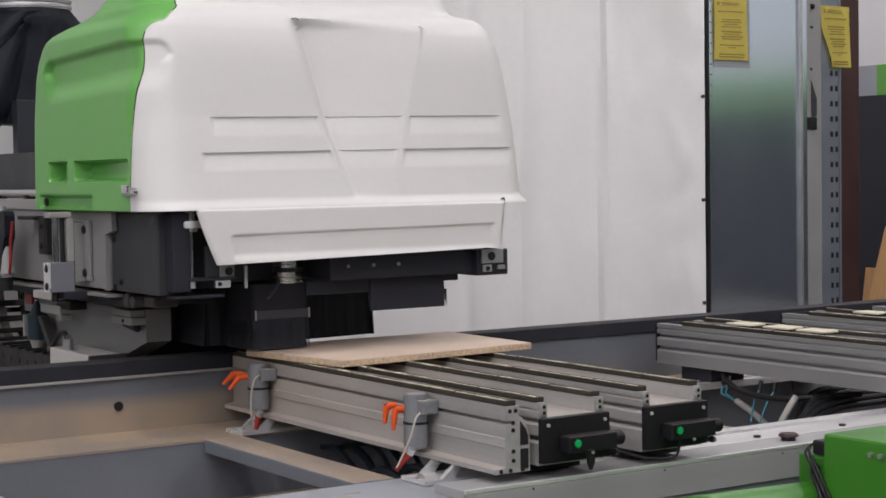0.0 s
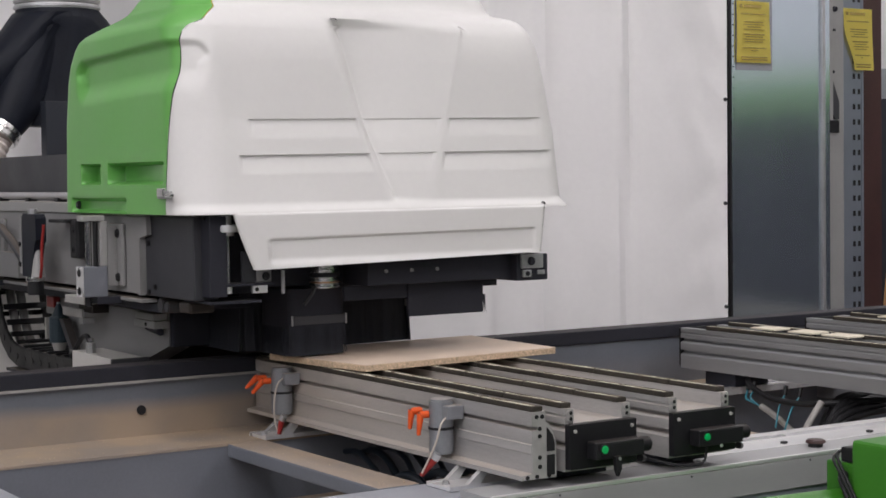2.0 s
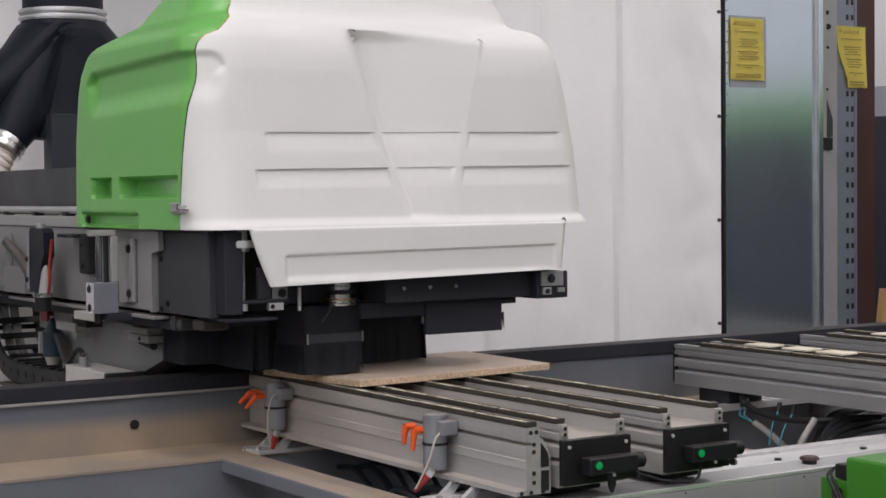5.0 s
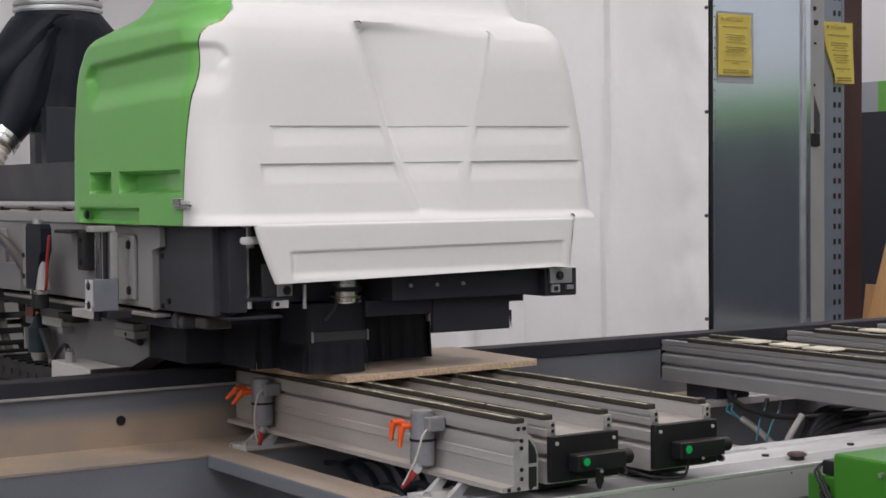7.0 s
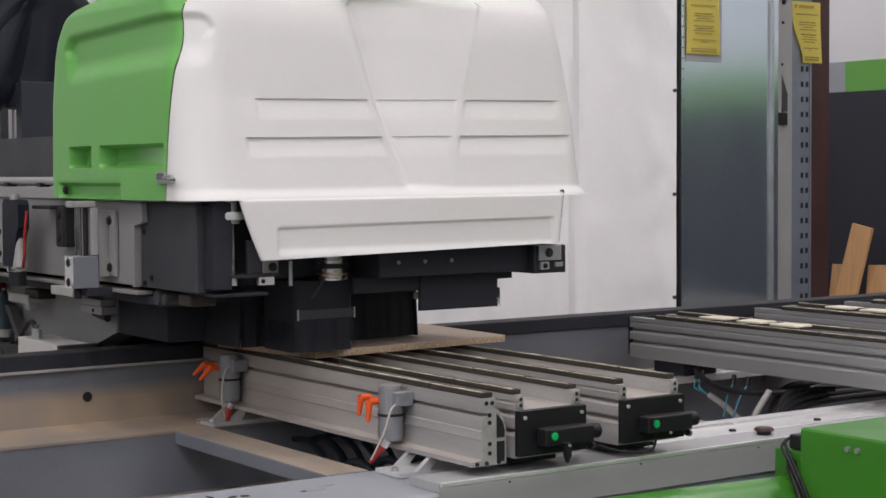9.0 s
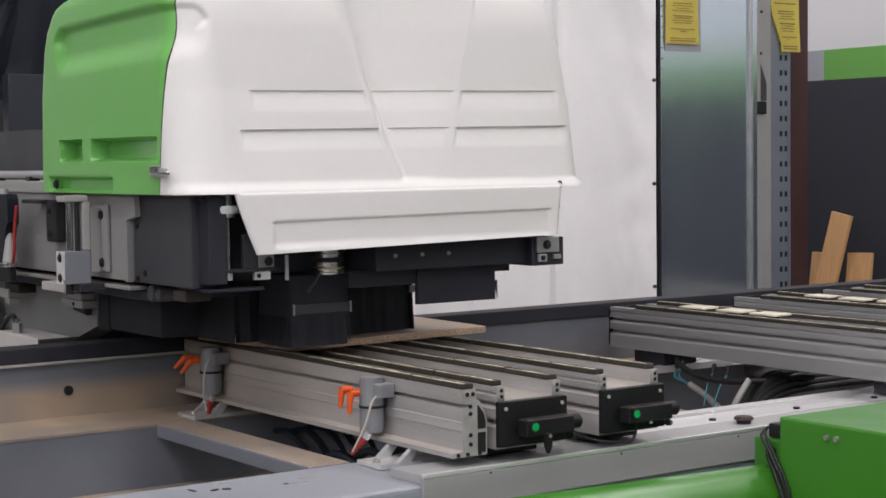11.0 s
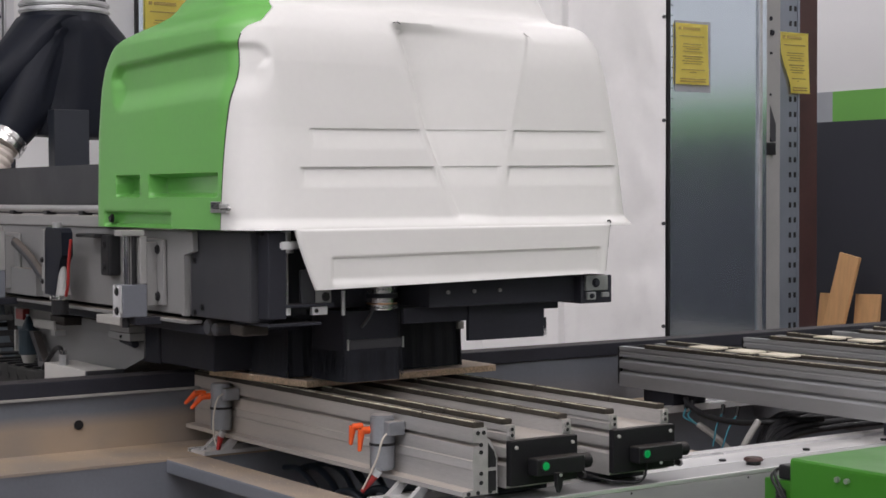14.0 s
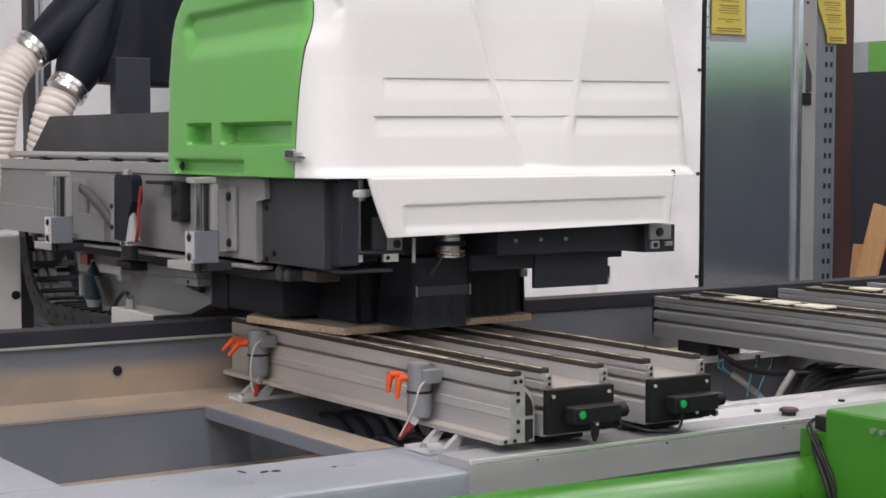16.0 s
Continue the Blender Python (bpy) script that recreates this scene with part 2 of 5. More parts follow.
def rod(a, b, r, r2=None, n=16, bm=None, bevel=0.0):
    own = bmesh.new()
    a, b = Vector(a), Vector(b)
    bmesh.ops.create_cone(own, cap_ends=True, segments=n, radius1=r, radius2=r if r2 is None else r2, depth=(b - a).length)
    if bevel:
        rims = [e for e in own.edges if all(abs(abs(v.co.z) - (b - a).length / 2) < 1e-6 for v in e.verts)]
        bmesh.ops.bevel(own, geom=rims, offset=bevel, segments=2, affect="EDGES")
    q = (b - a).to_track_quat("Z", "Y").to_matrix().to_4x4()
    bmesh.ops.transform(own, matrix=Matrix.Translation((a + b) / 2) @ q, verts=own.verts)
    return merge(bm, own)


def hexbolt(c, axis, r=0.006, h=0.006, bm=None):
    c, axis = Vector(c), Vector(axis).normalized()
    bm = rod(c, c + axis * h * 0.35, r * 1.35, n=14, bm=bm)
    return rod(c + axis * h * 0.3, c + axis * h, r, n=6, bm=bm)


def extrude(profile, axis, a, b, bm=None):
    """A closed outline drawn in the two other axes (in x, y, z order), pushed along axis from a to b."""
    own = bmesh.new()
    k = "xyz".index(axis)

    def put(p, d):
        c = list(p)
        c.insert(k, d)
        return own.verts.new(c)
    lo, hi = [put(p, a) for p in profile], [put(p, b) for p in profile]
    n = len(profile)
    for i in range(n):
        own.faces.new((lo[i], lo[(i + 1) % n], hi[(i + 1) % n], hi[i]))
    own.faces.new(lo[::-1])
    own.faces.new(hi)
    bmesh.ops.recalc_face_normals(own, faces=own.faces[:])
    return merge(bm, own)


def hose(points, r, n=10, steps=8, ribs=0.0, pitch=0.012, bm=None):
    """A tube through points, along a Catmull-Rom line; ribs: depth of corrugation."""
    P = [Vector(p) for p in points]
    P = [2 * P[0] - P[1]] + P + [2 * P[-1] - P[-2]]
    line = []
    for i in range(1, len(P) - 2):
        m = max(steps, int((P[i + 1] - P[i]).length / pitch * 4)) if ribs else steps
        for s in range(m):
            t = s / m
            line.append(0.5 * (2 * P[i] + (P[i + 1] - P[i - 1]) * t + (2 * P[i - 1] - 5 * P[i] + 4 * P[i + 1] - P[i + 2]) * t * t
                        + (3 * P[i] - P[i - 1] - 3 * P[i + 1] + P[i + 2]) * t ** 3))
    line.append(P[-2])
    own = bmesh.new()
    rings, side = [], Vector((0.3, 0.5, 0.8))
    for i, p in enumerate(line):
        d = (line[min(i + 1, len(line) - 1)] - line[max(i - 1, 0)]).normalized()
        side = (side - d * side.dot(d)).normalized()
        up = d.cross(side)
        rr = r * (1 + ribs * (1, 0.3, -1, 0.3)[i % 4]) if ribs else r
        rings.append([own.verts.new(p + (side * math.cos(a) + up * math.sin(a)) * rr) for a in [2 * math.pi * k / n for k in range(n)]])
    for a, b in zip(rings, rings[1:]):
        for k in range(n):
            own.faces.new((a[k], a[(k + 1) % n], b[(k + 1) % n], b[k]))
    own.faces.new(rings[0][::-1])
    own.faces.new(rings[-1])
    return merge(bm, own)


def sheet(us, vs, fn, bm=None, flip=False):
    own = bmesh.new()
    g = [[own.verts.new(fn(u, v)) for u in us] for v in vs]
    for j in range(len(vs) - 1):
        for i in range(len(us) - 1):
            q = (g[j][i], g[j][i + 1], g[j + 1][i + 1], g[j + 1][i])
            own.faces.new(q[::-1] if flip else q)
    return merge(bm, own)


def span(a, b, n):
    return [a + (b - a) * i / n for i in range(n + 1)]


def clamp01(v):
    return 0.0 if v < 0 else 1.0 if v > 1 else v


def soft(v, a, b):
    t = clamp01((v - a) / (b - a))
    return t * t * (3 - 2 * t)


# ---- the hall ----
X0, X1, Y0, Y1, ZC = -6.5, 6.5, -6.0, 6.2, 6.0
structure("floor", box(X0 - 0.3, X1 + 0.3, Y0 - 0.3, Y1 + 0.3, -0.2, 0.0), CONCRETE, "grey concrete workshop floor", "floor")
structure("ceiling", box(X0 - 0.3, X1 + 0.3, Y0 - 0.3, Y1 + 0.3, ZC, ZC + 0.2), WALLWHITE, "white hall ceiling", "ceiling")
for name, (a, b, c, d) in {"wall_east": (X1, X1 + 0.3, Y0, Y1), "wall_west": (X0 - 0.3, X0, Y0, Y1),
                           "wall_north": (X0, X1, Y1, Y1 + 0.3), "wall_south": (X0, X1, Y0 - 0.3, Y0)}.items():
    own = box(a, b, c, d, 0, ZC) if name != "wall_west" else box(a, b, c, d, 0, 2.3)
    if name == "wall_west":
        box(a, b, c, d, 4.7, ZC, bm=own)
        box(a, b, c, -5.2, 2.3, 4.7, bm=own)
        box(a, b, 3.6, d, 2.3, 4.7, bm=own)
    wall = structure(name, own, WALLWHITE, "white hall wall with a green stripe over a dark grey base", "wall")
    g = 0.006
    lo = box(a - g, b + g, c - g, d + g, 0.002, 1.932)
    part("painted_base", lo, WALLDARK, wall, "dark grey painted wall base")
    if name == "wall_east":
        part("stripe", box(a - g, b, c, 4.89, 1.932, 2.135), WALLGREEN, wall, "green painted stripe")
        part("stripe", box(a - g, b, 4.89, 5.08, 1.932, 2.135), WALLGREY, wall, "mid grey painted end of the stripe")
    else:
        part("stripe", box(a - g, b + g, c - g, d + g, 1.932, 2.135), WALLGREEN, wall, "green painted stripe")

# unseen window, added to go with the side light from the west
window = thing("window_1", "unseen high window with grey frames, added for light from the west", "window", kind="structure")
for y in [-5.2 + i * 1.257 for i in range(8)]:
    part("window_frame", box(-6.70, -6.64, y - 0.03, y + 0.03, 2.3, 4.7, 0.004), MACH, window)
for z in (2.33, 4.67):
    part("window_frame", box(-6.71, -6.63, -5.2, 3.6, z - 0.03, z + 0.03, 0.004), MACH, window)
part("window_sill", box(-6.62, -6.44, -5.2, 3.6, 2.28, 2.3, 0.003), MACH2, window)

fixture = thing("ceiling_light", "unseen long white ceiling light with a glowing diffuser", "ceiling light", "ceiling lights")
part("housing", box(-0.27, 0.27, -0.85, 0.85, 0.03, 0.16, 0.01), WALLWHITE, fixture)
part("diffuser", box(-0.25, 0.25, -0.82, 0.82, 0.0, 0.028), GLOW, fixture, "glowing white diffuser")
# the last fixture houses the extra lamp that brightens the east wall
for i, (lx, ly) in enumerate([(lx, ly) for lx in (-5.4, -3.4, -1.2, 3.8) for ly in (-4.8, -2.4, 0.0)] + [(4.9, 3.9)]):
    if i == 0:
        fixture.matrix_world = pose(lx, ly, ZC - 0.16)
    else:
        copy_thing(fixture, pose(lx, ly, ZC - 0.16))


def curtain(name, a, b, z0, z1, label, seed):
    """A hanging tarpaulin between two plan points, with soft folds, creases and a hem."""
    a, b = Vector((*a, 0)), Vector((*b, 0))
    d = (b - a).normalized()
    nrm = Vector((-d.y, d.x, 0))
    L = (b - a).length
    t = thing(name, label, "curtain")

    def fn(u, z):
        p = a + d * (u * L)
        e = u * L
        w = 0.055 * math.sin(e * 5.1 + seed + 0.25 * math.sin(z * 0.8)) + 0.014 * math.sin(e * 12.3 + 0.15 * z + seed)
        for at, deep, wide in ((0.42, 0.026, 0.016), (0.46, -0.014, 0.05), (0.80, 0.026, 0.030), (1.05, -0.020, 0.03), (1.5, 0.018, 0.02)):
            w += deep * math.exp(-((e - at - 0.012 * math.sin(z * 1.7)) / wide) ** 2)
        w += 0.010 * noise.noise((e * 1.3, z * 0.5, seed)) + 0.010 * noise.noise((e * 5, z * 0.7, seed + 4)) + 0.003 * noise.noise((e * 14, z * 5, seed + 7))
        w += 0.036 * abs(noise.noise((e * 6.5 + z * 2.4, z * 1.7 - e * 2.0, seed + 9))) * soft(0.34 - e, 0.0, 0.26) * (0.12 + 0.88 * soft(e, 0.0, 0.10))
        w += 0.022 * abs(noise.noise((e * 14 - z * 3.5, z * 3.1 + e * 5.0, seed + 12))) * soft(0.24 - e, 0.0, 0.2) * (0.2 + 0.8 * soft(e, 0.0, 0.08))
        w += 0.003 * abs(noise.noise((e * 9.0, z * 7.0, seed + 15)))
        return p + nrm * w + Vector((0, 0, z))
    part("cloth", sheet(span(0, 1, int(L / 0.022)), span(z0, z1, 130), fn), CLOTH, t, smooth=True)
    hem = sheet(span(0, 0.035 / L, 3), span(z0, z1, 130), lambda u, z: fn(u, z) - nrm * 0.004)
    part("hem", hem, CLOTH, t)
    for i in range(7):
        p = fn(0.008 / L, z0 + 0.401 + i * 0.455)
        own = rod(p - nrm * 0.008, p + nrm * 0.004, 0.0085, n=12)
        part("eyelet", own, ANTH, t, "dark steel eyelet")
    return t


curtain("tarpaulin_curtain", (2.912, 2.645), (0.43, 3.987), 0.0, 3.6, "white creased tarpaulin curtain with eyelets along its edge", 2.0)
curtain("tarpaulin_curtain", (0.42, 4.115), (-2.6, 5.72), 0.0, 3.6, "white tarpaulin curtain hanging beside a steel post", 5.0)
post = thing("curtain_post", "dark steel post between two white curtains", "post")
part("shaft", box(0.35, 0.385, 4.03, 4.10, 0, 3.7, 0.004), ANTH, post)
part("base_plate", box(0.28, 0.46, 3.98, 4.16, 0, 0.0118, 0.002), ANTH, post)
part("edge_strip", box(0.402, 0.414, 4.01, 4.04, 0.012, 3.6, 0.002), STEEL, post, "bright steel edge strip")
rail = thing("curtain_rail", "steel curtain rail above the white curtains", "rail")
for a, b in (((3.4, 2.40, 3.63), (-2.8, 5.72, 3.63)),):
    part("tube", rod(a, b, 0.025), STEEL, rail)
part("hanger", rod((3.3, 2.454, 3.63), (3.3, 2.454, ZC), 0.01), STEEL, rail)
part("hanger", rod((-2.7, 5.67, 3.63), (-2.7, 5.67, ZC), 0.01), STEEL, rail)

# steel sheet screen with posters
screen = thing("steel_screen", "tall galvanised sheet steel screen with folded edges", "screen")
part("sheet", box(2.947, 3.476, 2.62, 2.632, 0.05, 3.4, 0.002), GALV, screen)
part("edge_fold", box(2.9295, 2.946, 2.612, 2.65, 0.0, 3.4, 0.003), GALV, screen, "folded steel edge with small holes")
part("edge_fold", box(3.477, 3.497, 2.606, 2.65, 0.0, 3.4, 0.004), STEEL, screen)
part("edge_fold", box(3.500, 3.530, 2.612, 2.65, 0.0, 3.4, 0.004), GALV, screen)
part("seal_strip", box(2.917, 2.929, 2.615, 2.645, 0.0, 3.4, 0.002), CABLE, screen, "black rubber edge strip")
part("foot", box(2.92, 3.50, 2.56, 2.70, 0, 0.045, 0.004), STEEL, screen)
for i in range(64):
    part("hole", rod((2.938, 2.6135, 0.3 + i * 0.046), (2.938, 2.609, 0.3 + i * 0.046), 0.0030, n=8), CABLE, screen)


def poster(name, label, x0, x1, y, z0, z1, lines, torn=0.0, back=0.0):
    t = thing(name, label, "poster")
    w, h = x1 - x0, z1 - z0
    own = sheet(span(0, 1, 10), span(0, 1, 14),
                lambda u, v: (x0 + w * (u + (1 - u) * torn * soft(0.75 - v, 0, 0.75)), y - 0.004 - 0.010 * torn * (1 - v) ** 2
                              - 0.004 * math.sin(v * 3 + u * 2), z0 + h * v))
    bmesh.ops.solidify(own, geom=own.faces[:], thickness=0.0008)
    part("paper", own, YELLOW, t, "yellow printed paper")
    for v, a, b, s in lines:
        lo = a + (1 - a) * torn * 0.9 * soft(0.75 - v, 0, 0.75)
        if lo < b:
            yy = y - 0.0065 - 0.010 * torn * (1 - v) ** 2 - 0.004 * math.sin(v * 3 + (lo + b))
            part("print_bar", box(x0 + w * lo, x0 + w * b, yy, yy - 0.0012, z0 + h * (v - s / 2), z0 + h * (v + s / 2)), INK, t)
    return t


LINES = [(0.915, 0.08, 0.16, 0.05), (0.915, 0.22, 0.74, 0.045), (0.79, 0.12, 0.86, 0.018), (0.66, 0.22, 0.78, 0.016), (0.62, 0.2, 0.8, 0.012),
         (0.58, 0.3, 0.7, 0.012), (0.54, 0.2, 0.8, 0.012), (0.46, 0.2, 0.8, 0.02), (0.42, 0.25, 0.75, 0.012), (0.38, 0.18, 0.82, 0.012),
         (0.34, 0.22, 0.75, 0.012), (0.24, 0.15, 0.85, 0.014), (0.20, 0.4, 0.6, 0.012), (0.09, 0.12, 0.88, 0.022), (0.05, 0.12, 0.88, 0.022)]
sleeve = thing("poster_sleeve", "clear grey plastic sleeve behind a yellow poster", "sleeve")
part("film", box(2.960, 3.176, 2.6165, 2.6185, 1.898, 2.214), material("sleeve_film", (0.30, 0.31, 0.34), 0.3, vary=0.05), sleeve)
poster("warning_poster", "yellow printed notice taped to the galvanised screen", 2.957, 3.157, 2.614, 1.930, 2.202, LINES)
poster("warning_poster", "yellow printed notice with a curled edge on the rack upright", 3.908, 4.110, 2.8965, 1.937, 2.236, LINES, torn=0.36)

# narrow screen in front of the curtain behind the head
screen = thing("steel_screen", "narrow galvanised sheet steel screen before the white curtain", "screen")
part("sheet", box(0.787, 1.03, 3.494, 3.504, 0.05, 3.4, 0.002), GALV, screen)
part("seal_strip", box(0.772, 0.7865, 3.490, 3.508, 0.0, 3.4, 0.002), CABLE, screen, "black rubber edge strip")
part("foot", box(0.79, 1.03, 3.44, 3.56, 0, 0.045, 0.004), STEEL, screen)
poster("warning_poster", "yellow printed notice on the narrow steel screen", 0.812, 1.002, 3.4905, 1.985, 2.262, LINES)

# rack upright, brace and brown column behind
rack = thing("rack_upright", "grey perforated steel rack upright with a diagonal brace", "rack")
for a, b in ((3.912, 3.974), (4.040, 4.054)):
    part("web", box(a, b, 2.90, 2.906, 0.012, 3.6), RACK, rack)
part("web", box(3.9742, 4.0398, 2.903, 2.909, 0.012, 3.6), RACK, rack)
part("flange", box(3.912, 3.920, 2.9062, 3.00, 0.012, 3.6), RACK, rack)
part("flange", box(4.046, 4.054, 2.9062, 3.00, 0.012, 3.6), RACK, rack)
part("foot_plate", box(3.90, 4.08, 2.88, 3.04, 0.0, 0.012), RACK, rack)
for i in range(44):
    z = 0.12 + i * 0.0745
    for x in (3.990, 4.024):
        part("slot", box(x - 0.008, x + 0.008, 2.901, 2.9025, z - 0.013, z + 0.013), CABLE, rack)
rear = thing("rack_upright", "pale grey steel rack upright behind the galvanised screen", "rack")
part("web", box(3.797, 3.880, 2.862, 2.90, 0.0, 3.6, 0.006), MACH2, rear)
part("flange", box(3.742, 3.796, 2.85, 2.95, 0.0, 3.6, 0.003), MACH2, rear)
part("beam_hook", box(3.768, 3.832, 2.845, 2.8615, 1.630, 1.690, 0.003), CABLE, rear, "black beam hook")
part("brace", extrude([(3.770, 1.94), (3.838, 1.78), (3.838, 1.695), (3.806, 1.695), (3.770, 1.80)][::-1], "y", 2.852, 2.8615), ANTH, rear, "dark triangular brace")
for x, z, r in ((3.80, 2.292, 0.011), (3.812, 2.225, 0.013), (3.806, 2.125, 0.006), (3.798, 1.925, 0.007)):
    part("bolt", rod((x, 2.8615, z), (x, 2.848, z - 0.004), r, n=8), DARK, rear)
column = thing("steel_column", "dark red-brown painted steel column of the hall", "column")
own = box(4.10, 4.31, 3.02, 3.035, 0.01, ZC - 0.002, 0.002)
part("flange", own, BROWN, column)
part("flange", box(4.10, 4.31, 3.20, 3.215, 0.01, ZC - 0.002, 0.002), BROWN, column)
part("web", box(4.195, 4.21, 3.0355, 3.1995, 0.01, ZC - 0.002), BROWN, column)
part("base_plate", box(4.05, 4.36, 2.97, 3.27, 0.0, 0.0095), BROWN, column)

# timber leaning on the far wall
for (yc, w, h, lean, roll, x, lab) in ((4.775, 0.170, 1.045, 7, 11, 6.20, "long pine plank leaning against the dark wall"),
                                       (4.80, 0.17, 0.76, 8, 0, 6.28, "short pine board leaning behind a longer plank"),
                                       (4.44, 0.20, 0.77, 8, -2, 6.27, "short pine board leaning against the dark wall")):
    t = thing("plank", lab, "plank", "planks by the wall")
    part("board", box(-0.014, 0.014, -w / 2, w / 2, 0, h, 0.004, turn=pose(x, yc, 0.022, roll, lean, 0)), PINE, t)

# ---- the machine bed ----
bed = thing("machine_bed", "blue-grey welded machine bed covered in sawdust", "machine bed")
part("back_beam", extrude([(1.345, 0.745), (1.485, 0.745), (1.485, 0.9015), (1.345, 0.9015), (1.345, 0.752), (1.082, 0.752), (1.082, 0.745)][::-1], "x", -3.3, 3.9),
     BED, bed, "blue-grey back beam with a sawdust ledge")
part("top_strip", box(-3.3, 3.9, 1.337, 1.424, 0.9027, 0.9455, 0.004), DARK, bed, "black rubber strip on the back beam")
part("strip_edge", box(-3.3, 0.3, 1.331, 1.3365, 0.8975, 0.9050, 0.001), MACH2, bed, "pale sealing edge")
part("bore", rod((-0.373, 1.344, 0.823), (-0.373, 1.3405, 0.823), 0.0130, n=18), CABLE, bed, "dark drilled hole")
part("bore", rod((1.09, 1.344, 0.823), (1.09, 1.3405, 0.823), 0.0130, n=18), CABLE, bed, "dark drilled hole")
part("rear_guide", box(-3.3, 3.9, 1.487, 2.40, 0.0, 0.775, 0.006), ANTH, bed, "dark rear guide block")
part("back_foot", box(-3.2, 3.6, 1.084, 1.48, 0.0, 0.7449), INNER, bed)
part("tray", box(-3.2, 3.6, 0.302, 1.081, 0.50, 0.588), INNER, bed, "sawdust-covered chip tray")
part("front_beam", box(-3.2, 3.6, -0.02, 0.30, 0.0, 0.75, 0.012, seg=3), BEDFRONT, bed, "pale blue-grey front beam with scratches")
part("cross_member", box(-0.240, -0.130, 0.298, 1.084, 0.715, 0.7518, 0.006), INNER, bed, "sawdust-covered cross member")
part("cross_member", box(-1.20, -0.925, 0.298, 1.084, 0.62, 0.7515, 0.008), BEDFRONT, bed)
part("cross_member", box(0.86, 0.98, 0.298, 1.084, 0.695, 0.7515, 0.006), BED, bed, "grey cross member")
part("cross_member", box(1.9, 2.02, 0.298, 1.084, 0.695, 0.7515, 0.006), BED, bed, "grey cross member")

for x, y, sx, sy, r in ((-0.52, 0.205, 0.012, 0.006, 20), (-0.495, 0.20, 0.008, 0.010, 50), (-0.56, 0.23, 0.004, 0.016, 8), (-0.35, 0.17, 0.03, 0.003, -6), (-0.37, 0.172, 0.006, 0.005, 0),
                        (-0.30, 0.20, 0.02, 0.003, -8), (-0.75, 0.25, 0.010, 0.004, 30), (-0.60, 0.12, 0.016, 0.004, 15), (-0.47, 0.265, 0.012, 0.003, 0)):
    part("paint_chip", rod((0, 0, 0), (0, 0, 0.0012), 1, n=9), DARK if sy > 0.004 else CONDUIT, bed, "chipped paint").matrix_basis = pose(x, y, 0.7502, 0, 0, r) @ Matrix.Diagonal((sx, sy, 1, 1))

rng = random.Random(4)
chips = bmesh.new()
for i in range(1100):
    a = rng.random()
    if a < 0.4:
        p = Vector((rng.uniform(-1.2, 0.3), 1.084 + 0.255 * rng.random(), 0.7535))
    elif a < 0.65:
        p = Vector((rng.uniform(-0.23, -0.135), rng.uniform(0.31, 1.08), 0.7525))
    else:
        p = Vector((rng.uniform(-0.9, 0.2), 1.08 - 0.5 * rng.random() ** 2, 0.589))
    s = rng.uniform(0.0004, 0.0011)
    bmesh.ops.create_cube(chips, size=1, matrix=Matrix.LocRotScale(p, Euler([rng.uniform(0, 6) for _ in range(3)]), (s * 2, s, s * 0.5)))
tagged(part("sawdust", chips, CHIP), "loose sawdust and chips lying on the machine bed", "sawdust", kind="stuff")

# front guide rail
frail = thing("guide_rail", "bright aluminium guide rail with a flat grey face plate", "guide rail")
part("shelf", extrude([(-0.020, 0.751), (0.095, 0.751), (0.095, 0.770), (-0.020, 0.770)][::-1], "x", -0.155, 3.5), FACEPLATE, frail, "flat grey aluminium shelf")
prof = [(0.096, 0.751), (0.29, 0.751), (0.29, 0.758), (0.273, 0.758), (0.273, 0.772), (0.232, 0.772), (0.232, 0.757), (0.195, 0.757), (0.195, 0.772),
        (0.110, 0.772), (0.096, 0.7705)]
part("profile", extrude(prof[::-1], "x", 0.065, 3.5), ALUX, frail)
part("face_plate", box(-0.155, 3.5, -0.028, -0.0205, 0.694, 0.7635, 0.002), FACEPLATE, frail, "flat grey aluminium face plate")
part("edge_strip", box(-0.155, 3.5, -0.0285, -0.0205, 0.764, 0.7735, 0.0015), ALUX, frail, "bright aluminium edge strip")
for i in range(9):
    part("bolt", rod((0.02 + i * 0.37, -0.0275, 0.757), (0.02 + i * 0.37, -0.0292, 0.757), 0.0026, n=8), CABLE, frail)
for i in range(7):
    x = 0.517 + i * 0.30
    part("bolt", rod((x, 0.118, 0.772), (x, 0.118, 0.777), 0.009, n=10), CABLE, frail, "dark bolt head")

skirt_sheet = thing("machine_guard", "glossy bright green sheet guard along the machine front", "guard")
gp = [(-0.030, 0.05), (-0.030, 0.66), (-0.034, 0.69), (-0.045, 0.700), (-0.075, 0.695), (-0.11, 0.665), (-0.125, 0.62), (-0.13, 0.05)]
own = extrude([(y + 0.03, z) for y, z in gp][::-1], "x", -0.35, 3.2)
bmesh.ops.transform(own, matrix=pose(-0.29, -0.045, 0.012, 0, 0, -5.2), verts=own.verts)
part("sheet", own, GREENSHEET, skirt_sheet, smooth=True)
part("foot", box(-0.35, 3.0, -0.105, -0.015, 0.0, 0.061, turn=pose(-0.29, -0.04, 0, 0, 0, -5.2)), ANTH, skirt_sheet)

